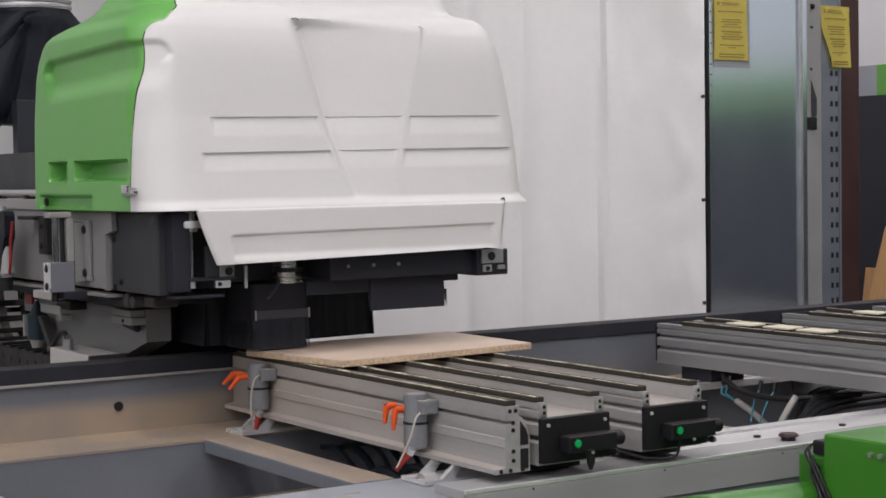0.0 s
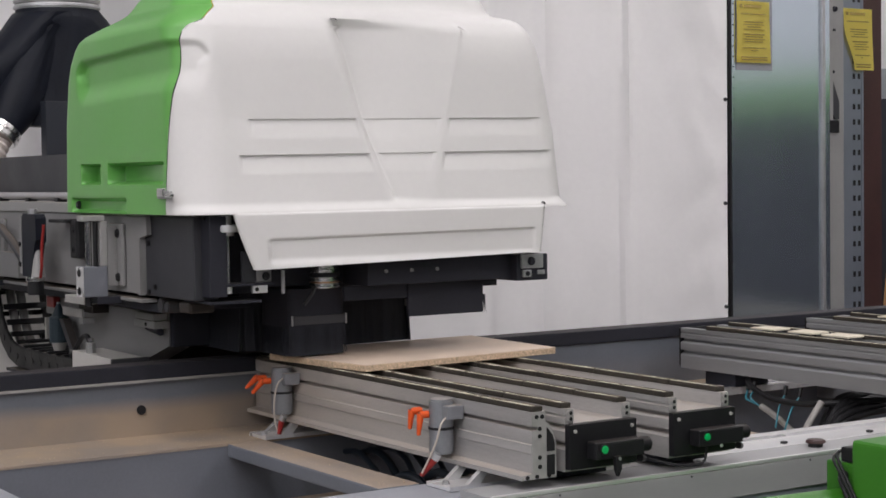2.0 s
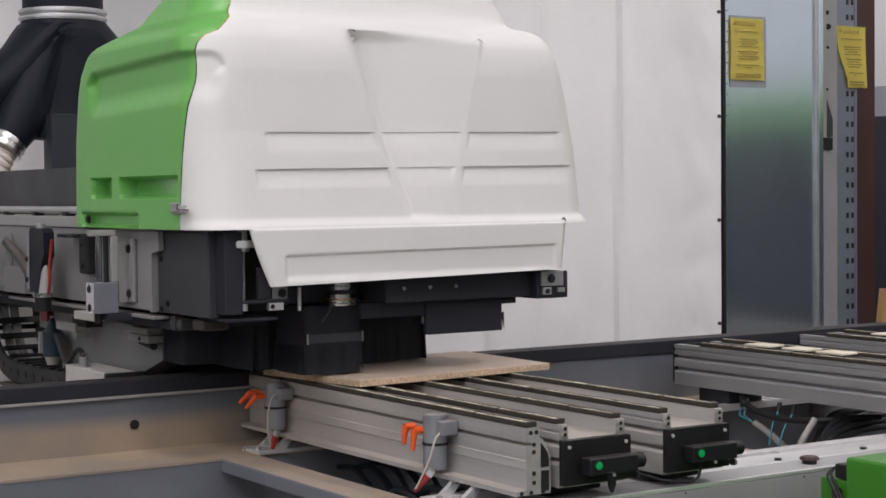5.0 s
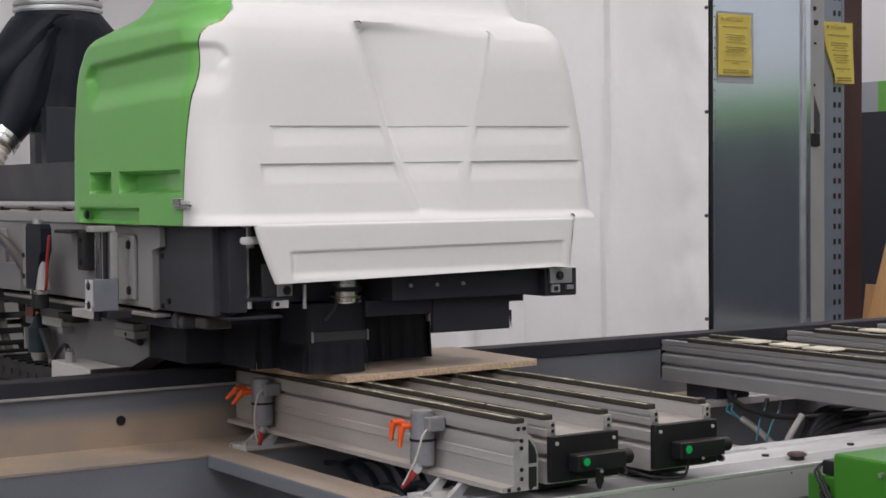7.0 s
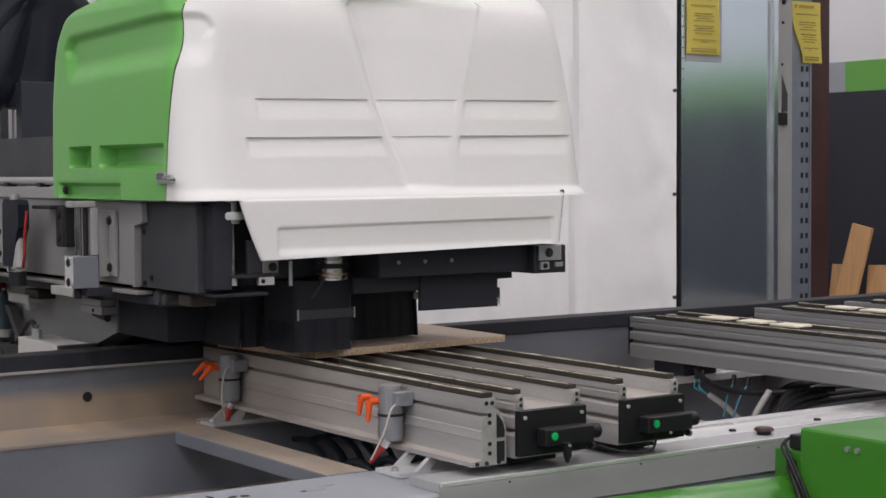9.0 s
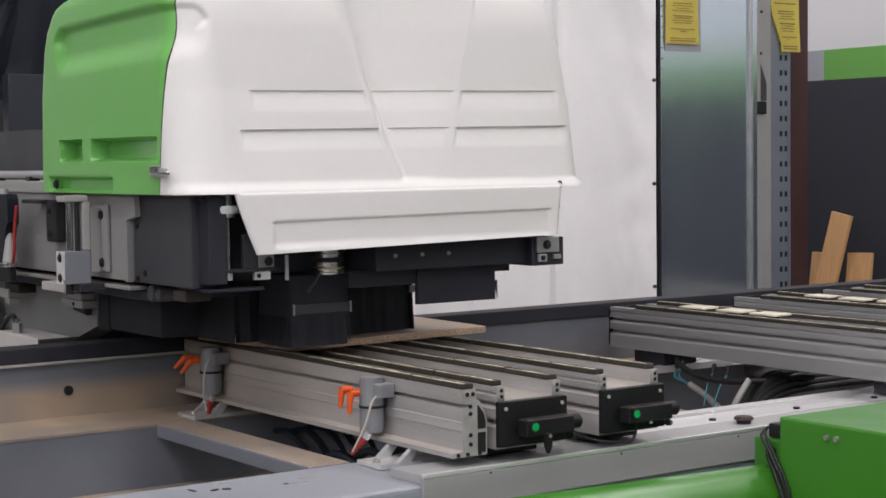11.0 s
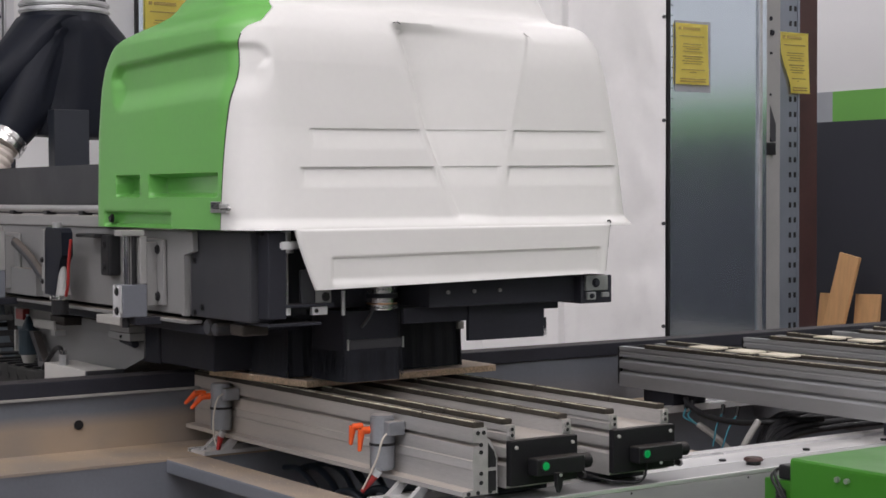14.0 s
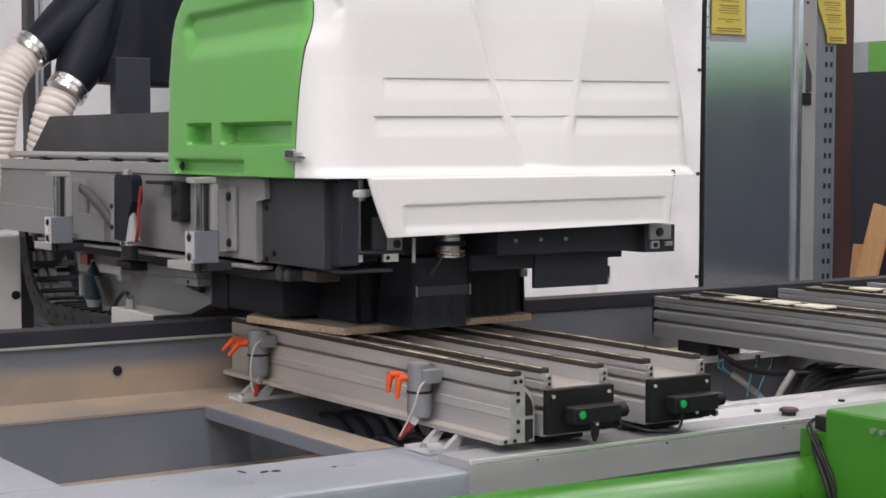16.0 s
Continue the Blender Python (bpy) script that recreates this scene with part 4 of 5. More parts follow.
def resample(pts, z, lo, hi, n):
    cum = [0.0]
    for (a, b), (c, d) in zip(pts, pts[1:]):
        cum.append(cum[-1] + math.hypot(c - a, d - b))
    ys = max(along(SEAM, z), min(p[1] for p in pts) + 0.008)
    cut = cum[-1] * 0.4
    for i in range(6, len(pts) - 1):
        if pts[i][1] >= ys > pts[i + 1][1]:
            cut = cum[i] + (cum[i + 1] - cum[i]) * (pts[i][1] - ys) / (pts[i][1] - pts[i + 1][1])
            break
    a, b = (0.0, cut - 0.0016) if lo == 0 else (cut + 0.0016, cum[-1])
    out, k = [], 0
    for s in [a + (b - a) * i / n for i in range(n + 1)]:
        while k < len(cum) - 2 and cum[k + 1] < s:
            k += 1
        t = (s - cum[k]) / max(1e-9, cum[k + 1] - cum[k])
        (x0, y0), (x1, y1) = pts[k], pts[k + 1]
        L = math.hypot(x1 - x0, y1 - y0) or 1
        out.append((x0 + (x1 - x0) * t, y0 + (y1 - y0) * t, (y1 - y0) / L, -(x1 - x0) / L))
    return out


def front_relief(x, z, bent):
    """Depth of the shallow ribs and of the V, a flat that is sunk at its left edge and flush at its right."""
    xl = -0.020 + (1.845 - z) / 0.465 * 0.173
    xr = 0.398 - (1.845 - z) / 0.465 * 0.119
    wide = 0.018 + 0.034 * soft(z, 1.50, 1.82)
    left = clamp01((x - xl + 0.018) / (wide + 0.012)) ** 2.0
    right = clamp01((xr + 0.011 - x) / 0.011)
    drop = 0.044 * (0.20 + 0.80 * soft(z, 1.36, 1.76)) * soft(z, 1.372, 1.392)
    d = drop * (1 - 1.02 * clamp01((x - xl - wide) / (xr - xl - wide)) ** 0.8)
    d = (d - bent) * left * right * soft(1.866 - z, 0, 0.030)
    for zl, xa, xb, dep in ((1.598, -0.25, 0.648, 0.006), (1.507, -0.28, 0.682, 0.008)):
        zz = zl
        if zz - 0.05 < z < zz:
            ramp = (1 - (zz - z) / 0.05) * soft(zz - z, 0.0003, 0.0018)
            win = max(soft(x, xa - 0.006, xa + 0.01) * soft(xl - 0.014 - x, 0, 0.005), 0.55 * soft(x, xl + 0.022, xl + 0.03) * soft(xr - x, 0.012, 0.02),
                      soft(x, xr + 0.010, xr + 0.018) * soft(xb - x, -0.006, 0.02))
            d += dep * ramp * win
    return d


def side_relief(y, z, x):
    """Depth of the long rounded finger recess, which runs round the front corner, and of the pockets below."""
    run = y - (x - LEFT)
    half, ra = 0.064, 0.062
    zc = 1.727 - 0.012 * soft(run, 0.8, 1.4)
    px, pz = abs(run - 1.000) - (0.402 - ra), abs(z - zc) - (half - ra)
    away = math.hypot(max(px, 0), max(pz, 0)) + min(max(px, pz), 0) - ra
    d = (0.011 + 0.008 * soft(run, 0.68, 0.80)) * soft(-away, -0.003, 0.017 if z > zc + 0.03 else 0.017 + 0.045 * soft(zc + 0.03 - z, 0.0, 0.03))
    for a, b, top in ((1.230, 1.374, 1.490), (0.797, 1.172, 1.489)):
        d += 0.048 * soft(y, a - 0.003, a + 0.006) * soft(b - y, -0.003, 0.006) * (0.5 + 0.5 * soft(y, a, a + 0.8 * (b - a))) * soft(z, 1.434, 1.444) * soft(top - z, -0.002, 0.006)
    d += 0.024 * soft(y, 1.045, 1.055) * soft(1.455 - y, 0, 0.01) * soft(1.397 - z, -0.002, 0.006) * soft(z, 1.358, 1.364)
    return d


def hood(n, lo):
    bm = bmesh.new()
    rows = []
    for row in HOOD_ROWS:
        z = row[0]
        ring = []
        for x, y, nx, ny in resample(outline(row), z, lo, 0, n):
            dep = front_relief(x, z, row[3]) * soft(abs(ny), 0.8, 0.97)
            if x < LEFT + 0.15:
                dep += side_relief(y, z, x)
            ring.append(bm.verts.new((x - nx * dep, y - ny * dep, z + (0.012 * x * soft(z, 1.40, 1.48) * soft(1.74 - z, 0, 0.1) if lo else 0.0))))
        rows.append(ring)
    for a, b in zip(rows, rows[1:]):
        for i in range(n):
            bm.faces.new((a[i], a[i + 1], b[i + 1], b[i]))
    bm.faces.new(rows[-1])
    # hem turned inwards
    inner = [bm.verts.new((v.co.x * 0.985 + 0.002, v.co.y + 0.012, v.co.z + 0.001)) for v in rows[0]]
    for i in range(n):
        bm.faces.new((inner[i], inner[i + 1], rows[0][i + 1], rows[0][i]))
    return bm


green_cover = part("side_cover", hood(200, 0), GREEN, gantry, "glossy green moulded side cover", smooth=True)
bm = hood(430, 1)


def seam_backing():
    """Path of a dark strip, added inside the joint of green and white cover as its shade."""
    pts = []
    for row in HOOD_ROWS[:108:3]:
        x, y, nx, ny = resample(outline(row), row[0], 0, 0, 1)[-1]
        dep = side_relief(y, row[0], x) + 0.0042
        pts.append((x - nx * dep, y - ny * dep, row[0]))
    return pts


seam_path = seam_backing()


def lip(u, v):
    """The deep front hem: u runs left to right and round the right end, v from top to bottom."""
    zt, zb = 1.372, 1.217 + 0.016 * clamp01(u)
    z = zt + (zb - zt) * v
    xl, xr = -0.318 + 0.056 * v ** 1.2, 0.644 - 0.020 * v
    uu = clamp01(u)
    x = xl + (xr - xl) * uu
    y = 0.640 + 0.024 * (1 - soft(v, 0.0, 0.11)) - 0.004 * v
    y += 0.0065 * soft(x, -0.225, -0.213) * soft(0.598 - x, 0, 0.012) * soft(1.296 + 0.012 * x - z, 0, 0.006) * soft(z, 1.222, 1.245)
    bend = soft(uu, 0.975, 1.0)
    y += 0.016 * bend * bend + 0.006 * soft(0.008 - uu, 0, 0.008)
    if u > 1:
        y += (u - 1) * 1.6
        x += 0.004 * math.sin((u - 1) * 30)
    if u < 0:
        y += -u * 0.2
    return (x, y, z)


us = [-0.03, -0.015, -0.005] + span(0, 1, 180) + [1.004, 1.02, 1.05, 1.08]
bm = sheet(us, span(0, 1, 44), lip, bm=bm)
front_cover = part("front_cover", bm, WHITE, gantry, "glossy white moulded front cover with pressed ribs", smooth=True)
# dark strip stands in for the shade inside the seam
part("seam_dark_strip", hose(seam_path, 0.0030, n=8, steps=2), CABLE, gantry, "thin dark strip added behind the seam to keep its gap dark", smooth=True)
part("scuff", hose([(0.622, 0.644, 1.368), (0.630, 0.645, 1.370), (0.634, 0.646, 1.362), (0.632, 0.646, 1.354)], 0.0018, n=6), CABLE, front_cover, "dark scuff mark")
part("scuff", hose([(0.629, 0.648, 1.33), (0.627, 0.648, 1.30)], 0.0012, n=6), ANTH, front_cover, "dark scuff mark")
part("scuff", hose([(0.004, 0.7185, 1.857), (0.018, 0.7195, 1.859), (0.024, 0.7170, 1.854)], 0.0012, n=6), ANTH, front_cover, "small scuff")
latch = part("latch", box(-0.446, -0.436, 0.738, 0.816, 1.397, 1.418, 0.003), STEEL, gantry, "steel toggle latch")
part("hook", box(-0.454, -0.444, 0.712, 0.748, 1.402, 1.411, 0.002), CHROME, latch)
part("loop", box(-0.454, -0.446, 0.758, 0.798, 1.404, 1.424, 0.002), CHROME, latch)
part("screw", hexbolt((-0.425, 1.425, 1.378), (-1, 0, 0), 0.009, 0.008), CABLE, green_cover)

# under the hood
head = part("head_body", box(-0.20, 0.56, 0.84, 1.30, 1.158, 1.62, 0.006), DARK, gantry, "black steel head housing")
part("front_block", box(0.095, 0.56, 0.70, 0.838, 1.158, 1.35, 0.004), DARK, gantry, "black front block")
part("side_box", box(-0.385, -0.3175, 0.735, 1.045, 1.140, 1.352, 0.004), ANTH, gantry, "dark grey motor box")
part("side_box", box(-0.365, -0.318, 0.683, 0.7335, 1.150, 1.352, 0.003), DARK, gantry)
part("side_box", box(-0.317, -0.202, 0.79, 1.29, 1.150, 1.352, 0.003), DARK, gantry)
part("rear_housing", box(-0.245, 0.18, 1.20, 1.52, 0.978, 1.157, 0.006), DARK, gantry, "black lower housing")
part("cover_plate", extrude([(1.00, 1.350), (1.06, 1.350), (1.06, 1.140), (1.045, 1.140), (1.045, 1.292), (0.995, 1.302)], "x", -0.402, -0.388), MACH, gantry, "bent grey cover plate")
for y, z in ((1.02, 1.278), (0.98, 1.165), (1.02, 1.150)):
    part("bolt", hexbolt((-0.386, y, z), (-1, 0, 0), 0.006, 0.005), CABLE, gantry)
part("under_plate", box(0.245, 0.488, 0.742, 0.756, 1.066, 1.1575, 0.002), DARK, gantry, "dark plastic deflector plate")
part("under_plate", box(0.485, 0.535, 0.742, 0.756, 1.138, 1.1575, 0.002), DARK, gantry)
part("under_plate", box(0.05, 0.30, 0.748, 0.760, 1.118, 1.1575, 0.002), DARK, gantry)
part("mount", box(0.555, 0.66, 0.672, 0.78, 1.152, 1.225, 0.003), DARK, gantry, "black mounting block")
part("bracket", box(0.566, 0.640, 0.664, 0.672, 1.186, 1.226, 0.002), STEEL, gantry, "bright steel bracket")
part("bracket", box(0.571, 0.600, 0.664, 0.672, 1.162, 1.182, 0.002), STEEL, gantry)
part("bolt", hexbolt((0.598, 0.664, 1.206), (0, -1, 0), 0.009, 0.008), DARK, gantry)
part("bolt", hexbolt((0.585, 0.664, 1.172), (0, -1, 0), 0.005, 0.006), DARK, gantry)
part("bracket", box(0.622, 0.645, 0.664, 0.672, 1.168, 1.180, 0.001), STEEL, gantry)
for x in (0.15, 0.23, 0.31):
    part("bolt", rod((x, 0.7, 1.195), (x, 0.695, 1.195), 0.005, n=8), MACH, gantry)
# guide rod at the front corner
rodp = part("guide_rod", rod((-0.309, 0.700, 1.176), (-0.309, 0.700, 1.345), 0.0062), CHROME, gantry, "bright steel guide rod", smooth=True)
part("flange", rod((-0.309, 0.700, 1.312), (-0.309, 0.700, 1.330), 0.031, n=28, bevel=0.003), ALUX, rodp, "pale round flange", smooth=True)
part("flange", rod((-0.309, 0.700, 1.303), (-0.309, 0.700, 1.312), 0.018, n=24), STEEL, rodp)
part("flange", rod((-0.309, 0.700, 1.330), (-0.309, 0.700, 1.354), 0.012, n=20), STEEL, rodp)
part("nut", rod((-0.309, 0.700, 1.158), (-0.309, 0.700, 1.1755), 0.0105, n=6), ALUX, rodp)
part("rod_plate", box(-0.325, -0.190, 0.682, 0.735, 1.176, 1.183, 0.001), DARK, gantry)
part("bracket", box(-0.268, -0.232, 0.700, 0.712, 1.1835, 1.262, 0.002), ANTH, gantry)
part("bracket", box(-0.231, -0.190, 0.694, 0.700, 1.1835, 1.300, 0.002), MACH, gantry, "grey steel bracket")
part("bolt", hexbolt((-0.206, 0.694, 1.198), (0, -1, 0), 0.008, 0.006), CABLE, gantry)
part("bracket", box(-0.246, -0.205, 0.686, 0.70, 1.156, 1.1755, 0.002), ALUX, gantry)
part("bolt", hexbolt((-0.236, 0.686, 1.166), (0, -1, 0), 0.004, 0.004), CABLE, gantry)
part("pin", rod((-0.160, 0.69, 1.152), (-0.160, 0.69, 1.21), 0.005), STEEL, gantry)
part("rail_hanger", box(-0.37, -0.19, 0.705, 0.735, 1.343, 1.354, 0.002), CABLE, gantry)
part("roller", rod((-0.372, 0.985, 1.115), (-0.30, 0.985, 1.115), 0.021, n=20, bevel=0.003), ANTH, gantry, "dark steel roller", smooth=True)
part("roller", rod((-0.372, 0.945, 1.112), (-0.30, 0.945, 1.112), 0.016, n=20, bevel=0.003), ANTH, gantry, smooth=True)
part("rub_block", box(-0.37, -0.30, 0.80, 0.868, 1.104, 1.1315, 0.006), CHIPBROWN, gantry, "brown oily block")
part("roller_plate", box(-0.36, -0.22, 0.69, 0.86, 1.132, 1.1395, 0.001), DARK, gantry)
# spindle and brush skirt
spindle = part("spindle", rod((0.02, 0.885, 1.085), (0.02, 0.885, 1.30), 0.055, n=32, bevel=0.004), DARK, gantry, "black spindle", smooth=True)
nose = part("spindle_nose", rod((0.022, 0.805, 1.152), (0.022, 0.805, 1.235), 0.036, 0.040, n=32, bevel=0.003), CHROME, gantry, "worn bright collet nose", smooth=True)
for z, r, h, m in ((1.155, 0.0405, 0.006, CHROME), (1.166, 0.0395, 0.004, COPPER), (1.182, 0.0410, 0.012, DARK), (1.200, 0.0415, 0.006, CHROME)):
    part("ring", rod((0.022, 0.805, z), (0.022, 0.805, z + h), r, n=32, bevel=0.0015), m, nose, smooth=True)
part("deflector", hose([(-0.012, 0.790, 1.158), (-0.028, 0.786, 1.135), (-0.050, 0.785, 1.112)], 0.004), ANTH, gantry, smooth=True)


def rounded_ring(x0, x1, y0, y1, r, z0, z1, bm=None, n=5, wall=0.006, flare=0.0):
    own = bmesh.new()

    def loop(z, off):
        v = []
        for cx, cy, a0 in ((x1 - r, y1 - r, 0), (x0 + r, y1 - r, 90), (x0 + r, y0 + r, 180), (x1 - r, y0 + r, 270)):
            for i in range(n + 1):
                a = radians(a0 + 90 * i / n)
                v.append(own.verts.new((cx + (r + off) * math.cos(a), cy + (r + off) * math.sin(a), z)))
        return v
    A, B, C, D = loop(z0, flare), loop(z1, 0), loop(z1, -wall), loop(z0, flare - wall)
    m = len(A)
    for p, q in ((A, B), (B, C), (C, D), (D, A)):
        for i in range(m):
            own.faces.new((p[i], p[(i + 1) % m], q[(i + 1) % m], q[i]))
    return merge(bm, own)


skirt = part("brush_skirt", rounded_ring(-0.082, 0.088, 0.812, 0.985, 0.018, 1.050, 1.150), DARK, gantry, "black rubber extraction skirt", smooth=True)
part("skirt_top", box(-0.078, 0.084, 0.816, 0.981, 1.143, 1.151, 0.001), DARK, skirt)
part("band", box(-0.070, 0.086, 0.8085, 0.8115, 1.056, 1.079, 0.001), ANTH, skirt, "dark grey clamping band")
for x in (-0.0745, 0.0875):
    part("clip", box(x - 0.002, x + 0.002, 0.806, 0.8118, 1.054, 1.081, 0.0008), STEEL, skirt, "bright clip")
rng = random.Random(8)
bristles = bmesh.new()


def bristle_strip(path, z0, z1, bm, spread=0.0):
    for (ax, ay), (bx, by) in zip(path, path[1:]):
        L = math.hypot(bx - ax, by - ay)
        for i in range(int(L / 0.0022)):
            t = (i + rng.random()) / (L / 0.0022)
            x, y = ax + (bx - ax) * t, ay + (by - ay) * t
            dx, dy = rng.gauss(0, 0.003) + spread * (x - 0.003), rng.gauss(0, 0.003) + spread * (y - 0.9)
            k = 0.0016
            zb = z0 + abs(rng.gauss(0, 0.003))
            u, w = Vector((bx - ax, by - ay, 0)).normalized() * k, Vector((-(by - ay), bx - ax, 0)).normalized() * k
            top = Vector((x, y, z1))
            bot = Vector((x + dx, y + dy, zb))
            v = [bm.verts.new(top + u), bm.verts.new(top - u), bm.verts.new(top + w), bm.verts.new(bot)]
            bm.faces.new((v[0], v[1], v[3]))
            bm.faces.new((v[1], v[2], v[3]))
            bm.faces.new((v[2], v[0], v[3]))


ring = [(-0.080, 0.815), (0.086, 0.815), (0.086, 0.983), (-0.080, 0.983), (-0.080, 0.815)]
bristle_strip(ring, 0.9705, 1.058, bristles, 0.06)
ring2 = [(-0.076, 0.820), (0.081, 0.820), (0.081, 0.978), (-0.076, 0.978), (-0.076, 0.820)]
bristle_strip(ring2, 0.9705, 1.058, bristles, 0.06)
bm = rounded_ring(-0.077, 0.083, 0.818, 0.980, 0.016, 0.974, 1.055, flare=0.007)
part("bristles", merge(bm, bristles), RUBBER, skirt, "soft black brush bristles")
tuft = bmesh.new()
for k in range(3):
    bristle_strip([(0.486, 0.747), (0.499, 0.747)], 1.062, 1.115, tuft)
part("bristle_tuft", tuft, RUBBER, gantry, "worn dark bristle tuft")
# wide rear curtain of the drilling unit
drum = bmesh.new()
sheet(span(-0.13, 0.40, 40), span(0, 1, 10), lambda x, v: (x + 0.006 * v * v, 1.005 + 0.25 * (x - 0.12) ** 2 + 0.002 * math.sin(x * 150) * v, 1.17 - 0.197 * v), bm=drum)
sheet(span(0.97, 1.28, 20), span(0, 1, 10), lambda y, v: (0.402 + 0.006 * v * v + 0.3 * (y - 1.1) ** 2 * 0.2, y + 0.04, 1.17 - 0.197 * v), bm=drum)
sheet(span(0.98, 1.28, 20), span(0, 1, 10), lambda y, v: (-0.13 - 0.006 * v * v, y + 0.03, 1.17 - 0.197 * v), bm=drum)
bmesh.ops.solidify(drum, geom=drum.faces[:], thickness=0.004)
part("rear_curtain", drum, RUBBER, gantry, "black rubber curtain of the drilling unit")
part("rear_unit", box(-0.10, 0.34, 1.03, 1.28, 1.04, 1.18, 0.004), DARK, gantry)
part("rear_housing", box(-0.245, 0.18, 1.53, 1.80, 0.972, 1.094, 0.006), DARK, gantry, "black lower housing")
part("tab", box(0.400, 0.420, 1.01, 1.022, 1.072, 1.092, 0.001), CONDUIT, gantry)

# grey arm behind the head
arm = part("arm", box(-0.395, -0.08, 1.046, 3.05, 1.142, 1.352, 0.004), MACH, gantry, "grey painted steel arm")
part("top_ledge", box(-0.402, -0.30, 1.40, 3.05, 1.353, 1.384, 0.003), MACH2, arm, "pale ledge along the arm")
part("tube", rod((-0.36, 1.40, 1.402), (-0.36, 3.02, 1.402), 0.011), STEEL, arm, "bright steel tube", smooth=True)
part("tube_end", rod((-0.36, 3.02, 1.402), (-0.36, 3.06, 1.402), 0.018), CABLE, arm)
for y in (1.75, 2.02, 2.3, 2.62):
    part("tube_clip", box(-0.375, -0.345, y, y + 0.03, 1.384, 1.396, 0.001), CABLE, arm)
part("back_cover", extrude([(1.50, 1.385), (2.97, 1.385), (2.76, 1.530), (1.50, 1.530)], "x", -0.30, 0.05), ANTH, arm, "dark grey folded cover")
part("lower_rail", box(-0.405, -0.36, 1.03, 2.6, 1.121, 1.130, 0.002), MACH, arm, "steel linear rail")
part("lower_rail", box(-0.37, -0.10, 1.0, 2.6, 1.095, 1.117, 0.003), DARK, arm)
part("shelf", extrude([(2.0, 1.145), (3.0, 1.145), (3.0, 1.235), (2.0, 1.222)], "x", -0.418, -0.3955), MACH, arm, "shallow grey side box")


def clamp_unit(y):
    u = part("clamp_unit", box(-0.505, -0.438, y - 0.026, y + 0.026, 1.132, 1.214, 0.003), BLOCKGREY, gantry, "blue-grey pneumatic block")
    part("end_plate", box(-0.509, -0.5055, y - 0.025, y + 0.025, 1.133, 1.213, 0.001), ALUX, u)
    for dz in (1.148, 1.197):
        part("bolt", hexbolt((-0.509, y, dz), (-1, 0, 0), 0.008, 0.004), CABLE, u)
    part("guide", rod((-0.482, y - 0.002, 1.214), (-0.482, y - 0.002, 1.336), 0.0085), CHROME, u, "bright guide rod", smooth=True)
    part("guide", rod((-0.466, y - 0.010, 1.214), (-0.466, y - 0.010, 1.336), 0.0065), CABLE, u, smooth=True)
    part("guide", box(-0.455, -0.436, y - 0.022, y + 0.014, 1.2145, 1.336, 0.003), MACH2, u)
    part("head_plate", box(-0.505, -0.442, y - 0.022, y + 0.024, 1.3365, 1.352, 0.003), MACH2, u)
    part("back_plate", box(-0.407, -0.396, y - 0.055, y + 0.055, 1.160, 1.328, 0.004), MACH, u, "bolted grey backing plate")
    part("arm_strip", box(-0.4355, -0.407, y - 0.02, y + 0.01, 1.16, 1.32, 0.001), MACH, u)
    for dz in (1.183, 1.302):
        part("bolt", hexbolt((-0.407, y - 0.024, dz), (-1, 0, 0), 0.009, 0.007), CABLE, u)
    part("foot", box(-0.47, -0.40, y - 0.03, y + 0.02, 1.112, 1.1315, 0.002), DARK, u)
    part("bolt", rod((-0.485, y, 1.106), (-0.485, y, 1.1315), 0.010, n=8), CABLE, u)
    part("light_block", box(-0.478, -0.43, y + 0.055, y + 0.205, 1.106, 1.128, 0.002), CONDUIT, u, "pale plastic block")


clamp_unit(1.210)
clamp_unit(2.226)
gun = part("nozzle_unit", extrude([(1.640, 1.338), (1.652, 1.350), (1.750, 1.352), (1.762, 1.340), (1.766, 1.165), (1.694, 1.165), (1.652, 1.262), (1.638, 1.275)], "x", -0.482, -0.45), DUCT, gantry, "navy black suction nozzle body")
part("side_plate", box(-0.484, -0.452, 1.7665, 1.785, 1.172, 1.345, 0.002), MACH, gun, "narrow grey side plate")
for z in (1.20, 1.26):
    part("bolt", hexbolt((-0.484, 1.776, z), (-1, 0, 0), 0.006, 0.005), CABLE, gun)
part("red_tube", hose([(-0.47, 1.602, 1.32), (-0.474, 1.612, 1.25), (-0.474, 1.616, 1.20), (-0.47, 1.64, 1.165)], 0.0045), REDTUBE, gun, smooth=True)
part("cone", rod((-0.468, 1.665, 1.165), (-0.468, 1.668, 1.262), 0.021, 0.006), MACH2, gun, "pale cone nozzle", smooth=True)
part("cap", rod((-0.47, 1.70, 1.35), (-0.47, 1.70, 1.366), 0.013), STEEL, gun)
part("foot", rod((-0.468, 1.69, 1.152), (-0.468, 1.69, 1.164), 0.028, n=24, bevel=0.002), CHROME, gun, smooth=True)
part("foot", rod((-0.468, 1.69, 1.112), (-0.468, 1.69, 1.152), 0.024, n=20), CABLE, gun)
part("handle", box(-0.43, -0.395, 1.44, 1.50, 1.225, 1.335, 0.008), CABLE, gantry, "black bracket with bolts")
part("handle", box(-0.45, -0.40, 1.49, 1.62, 1.326, 1.336, 0.003), CABLE, gantry)
for z in (1.25, 1.31):
    part("bolt", hexbolt((-0.43, 1.47, z), (-1, 0, 0), 0.008, 0.006), CABLE, gantry)
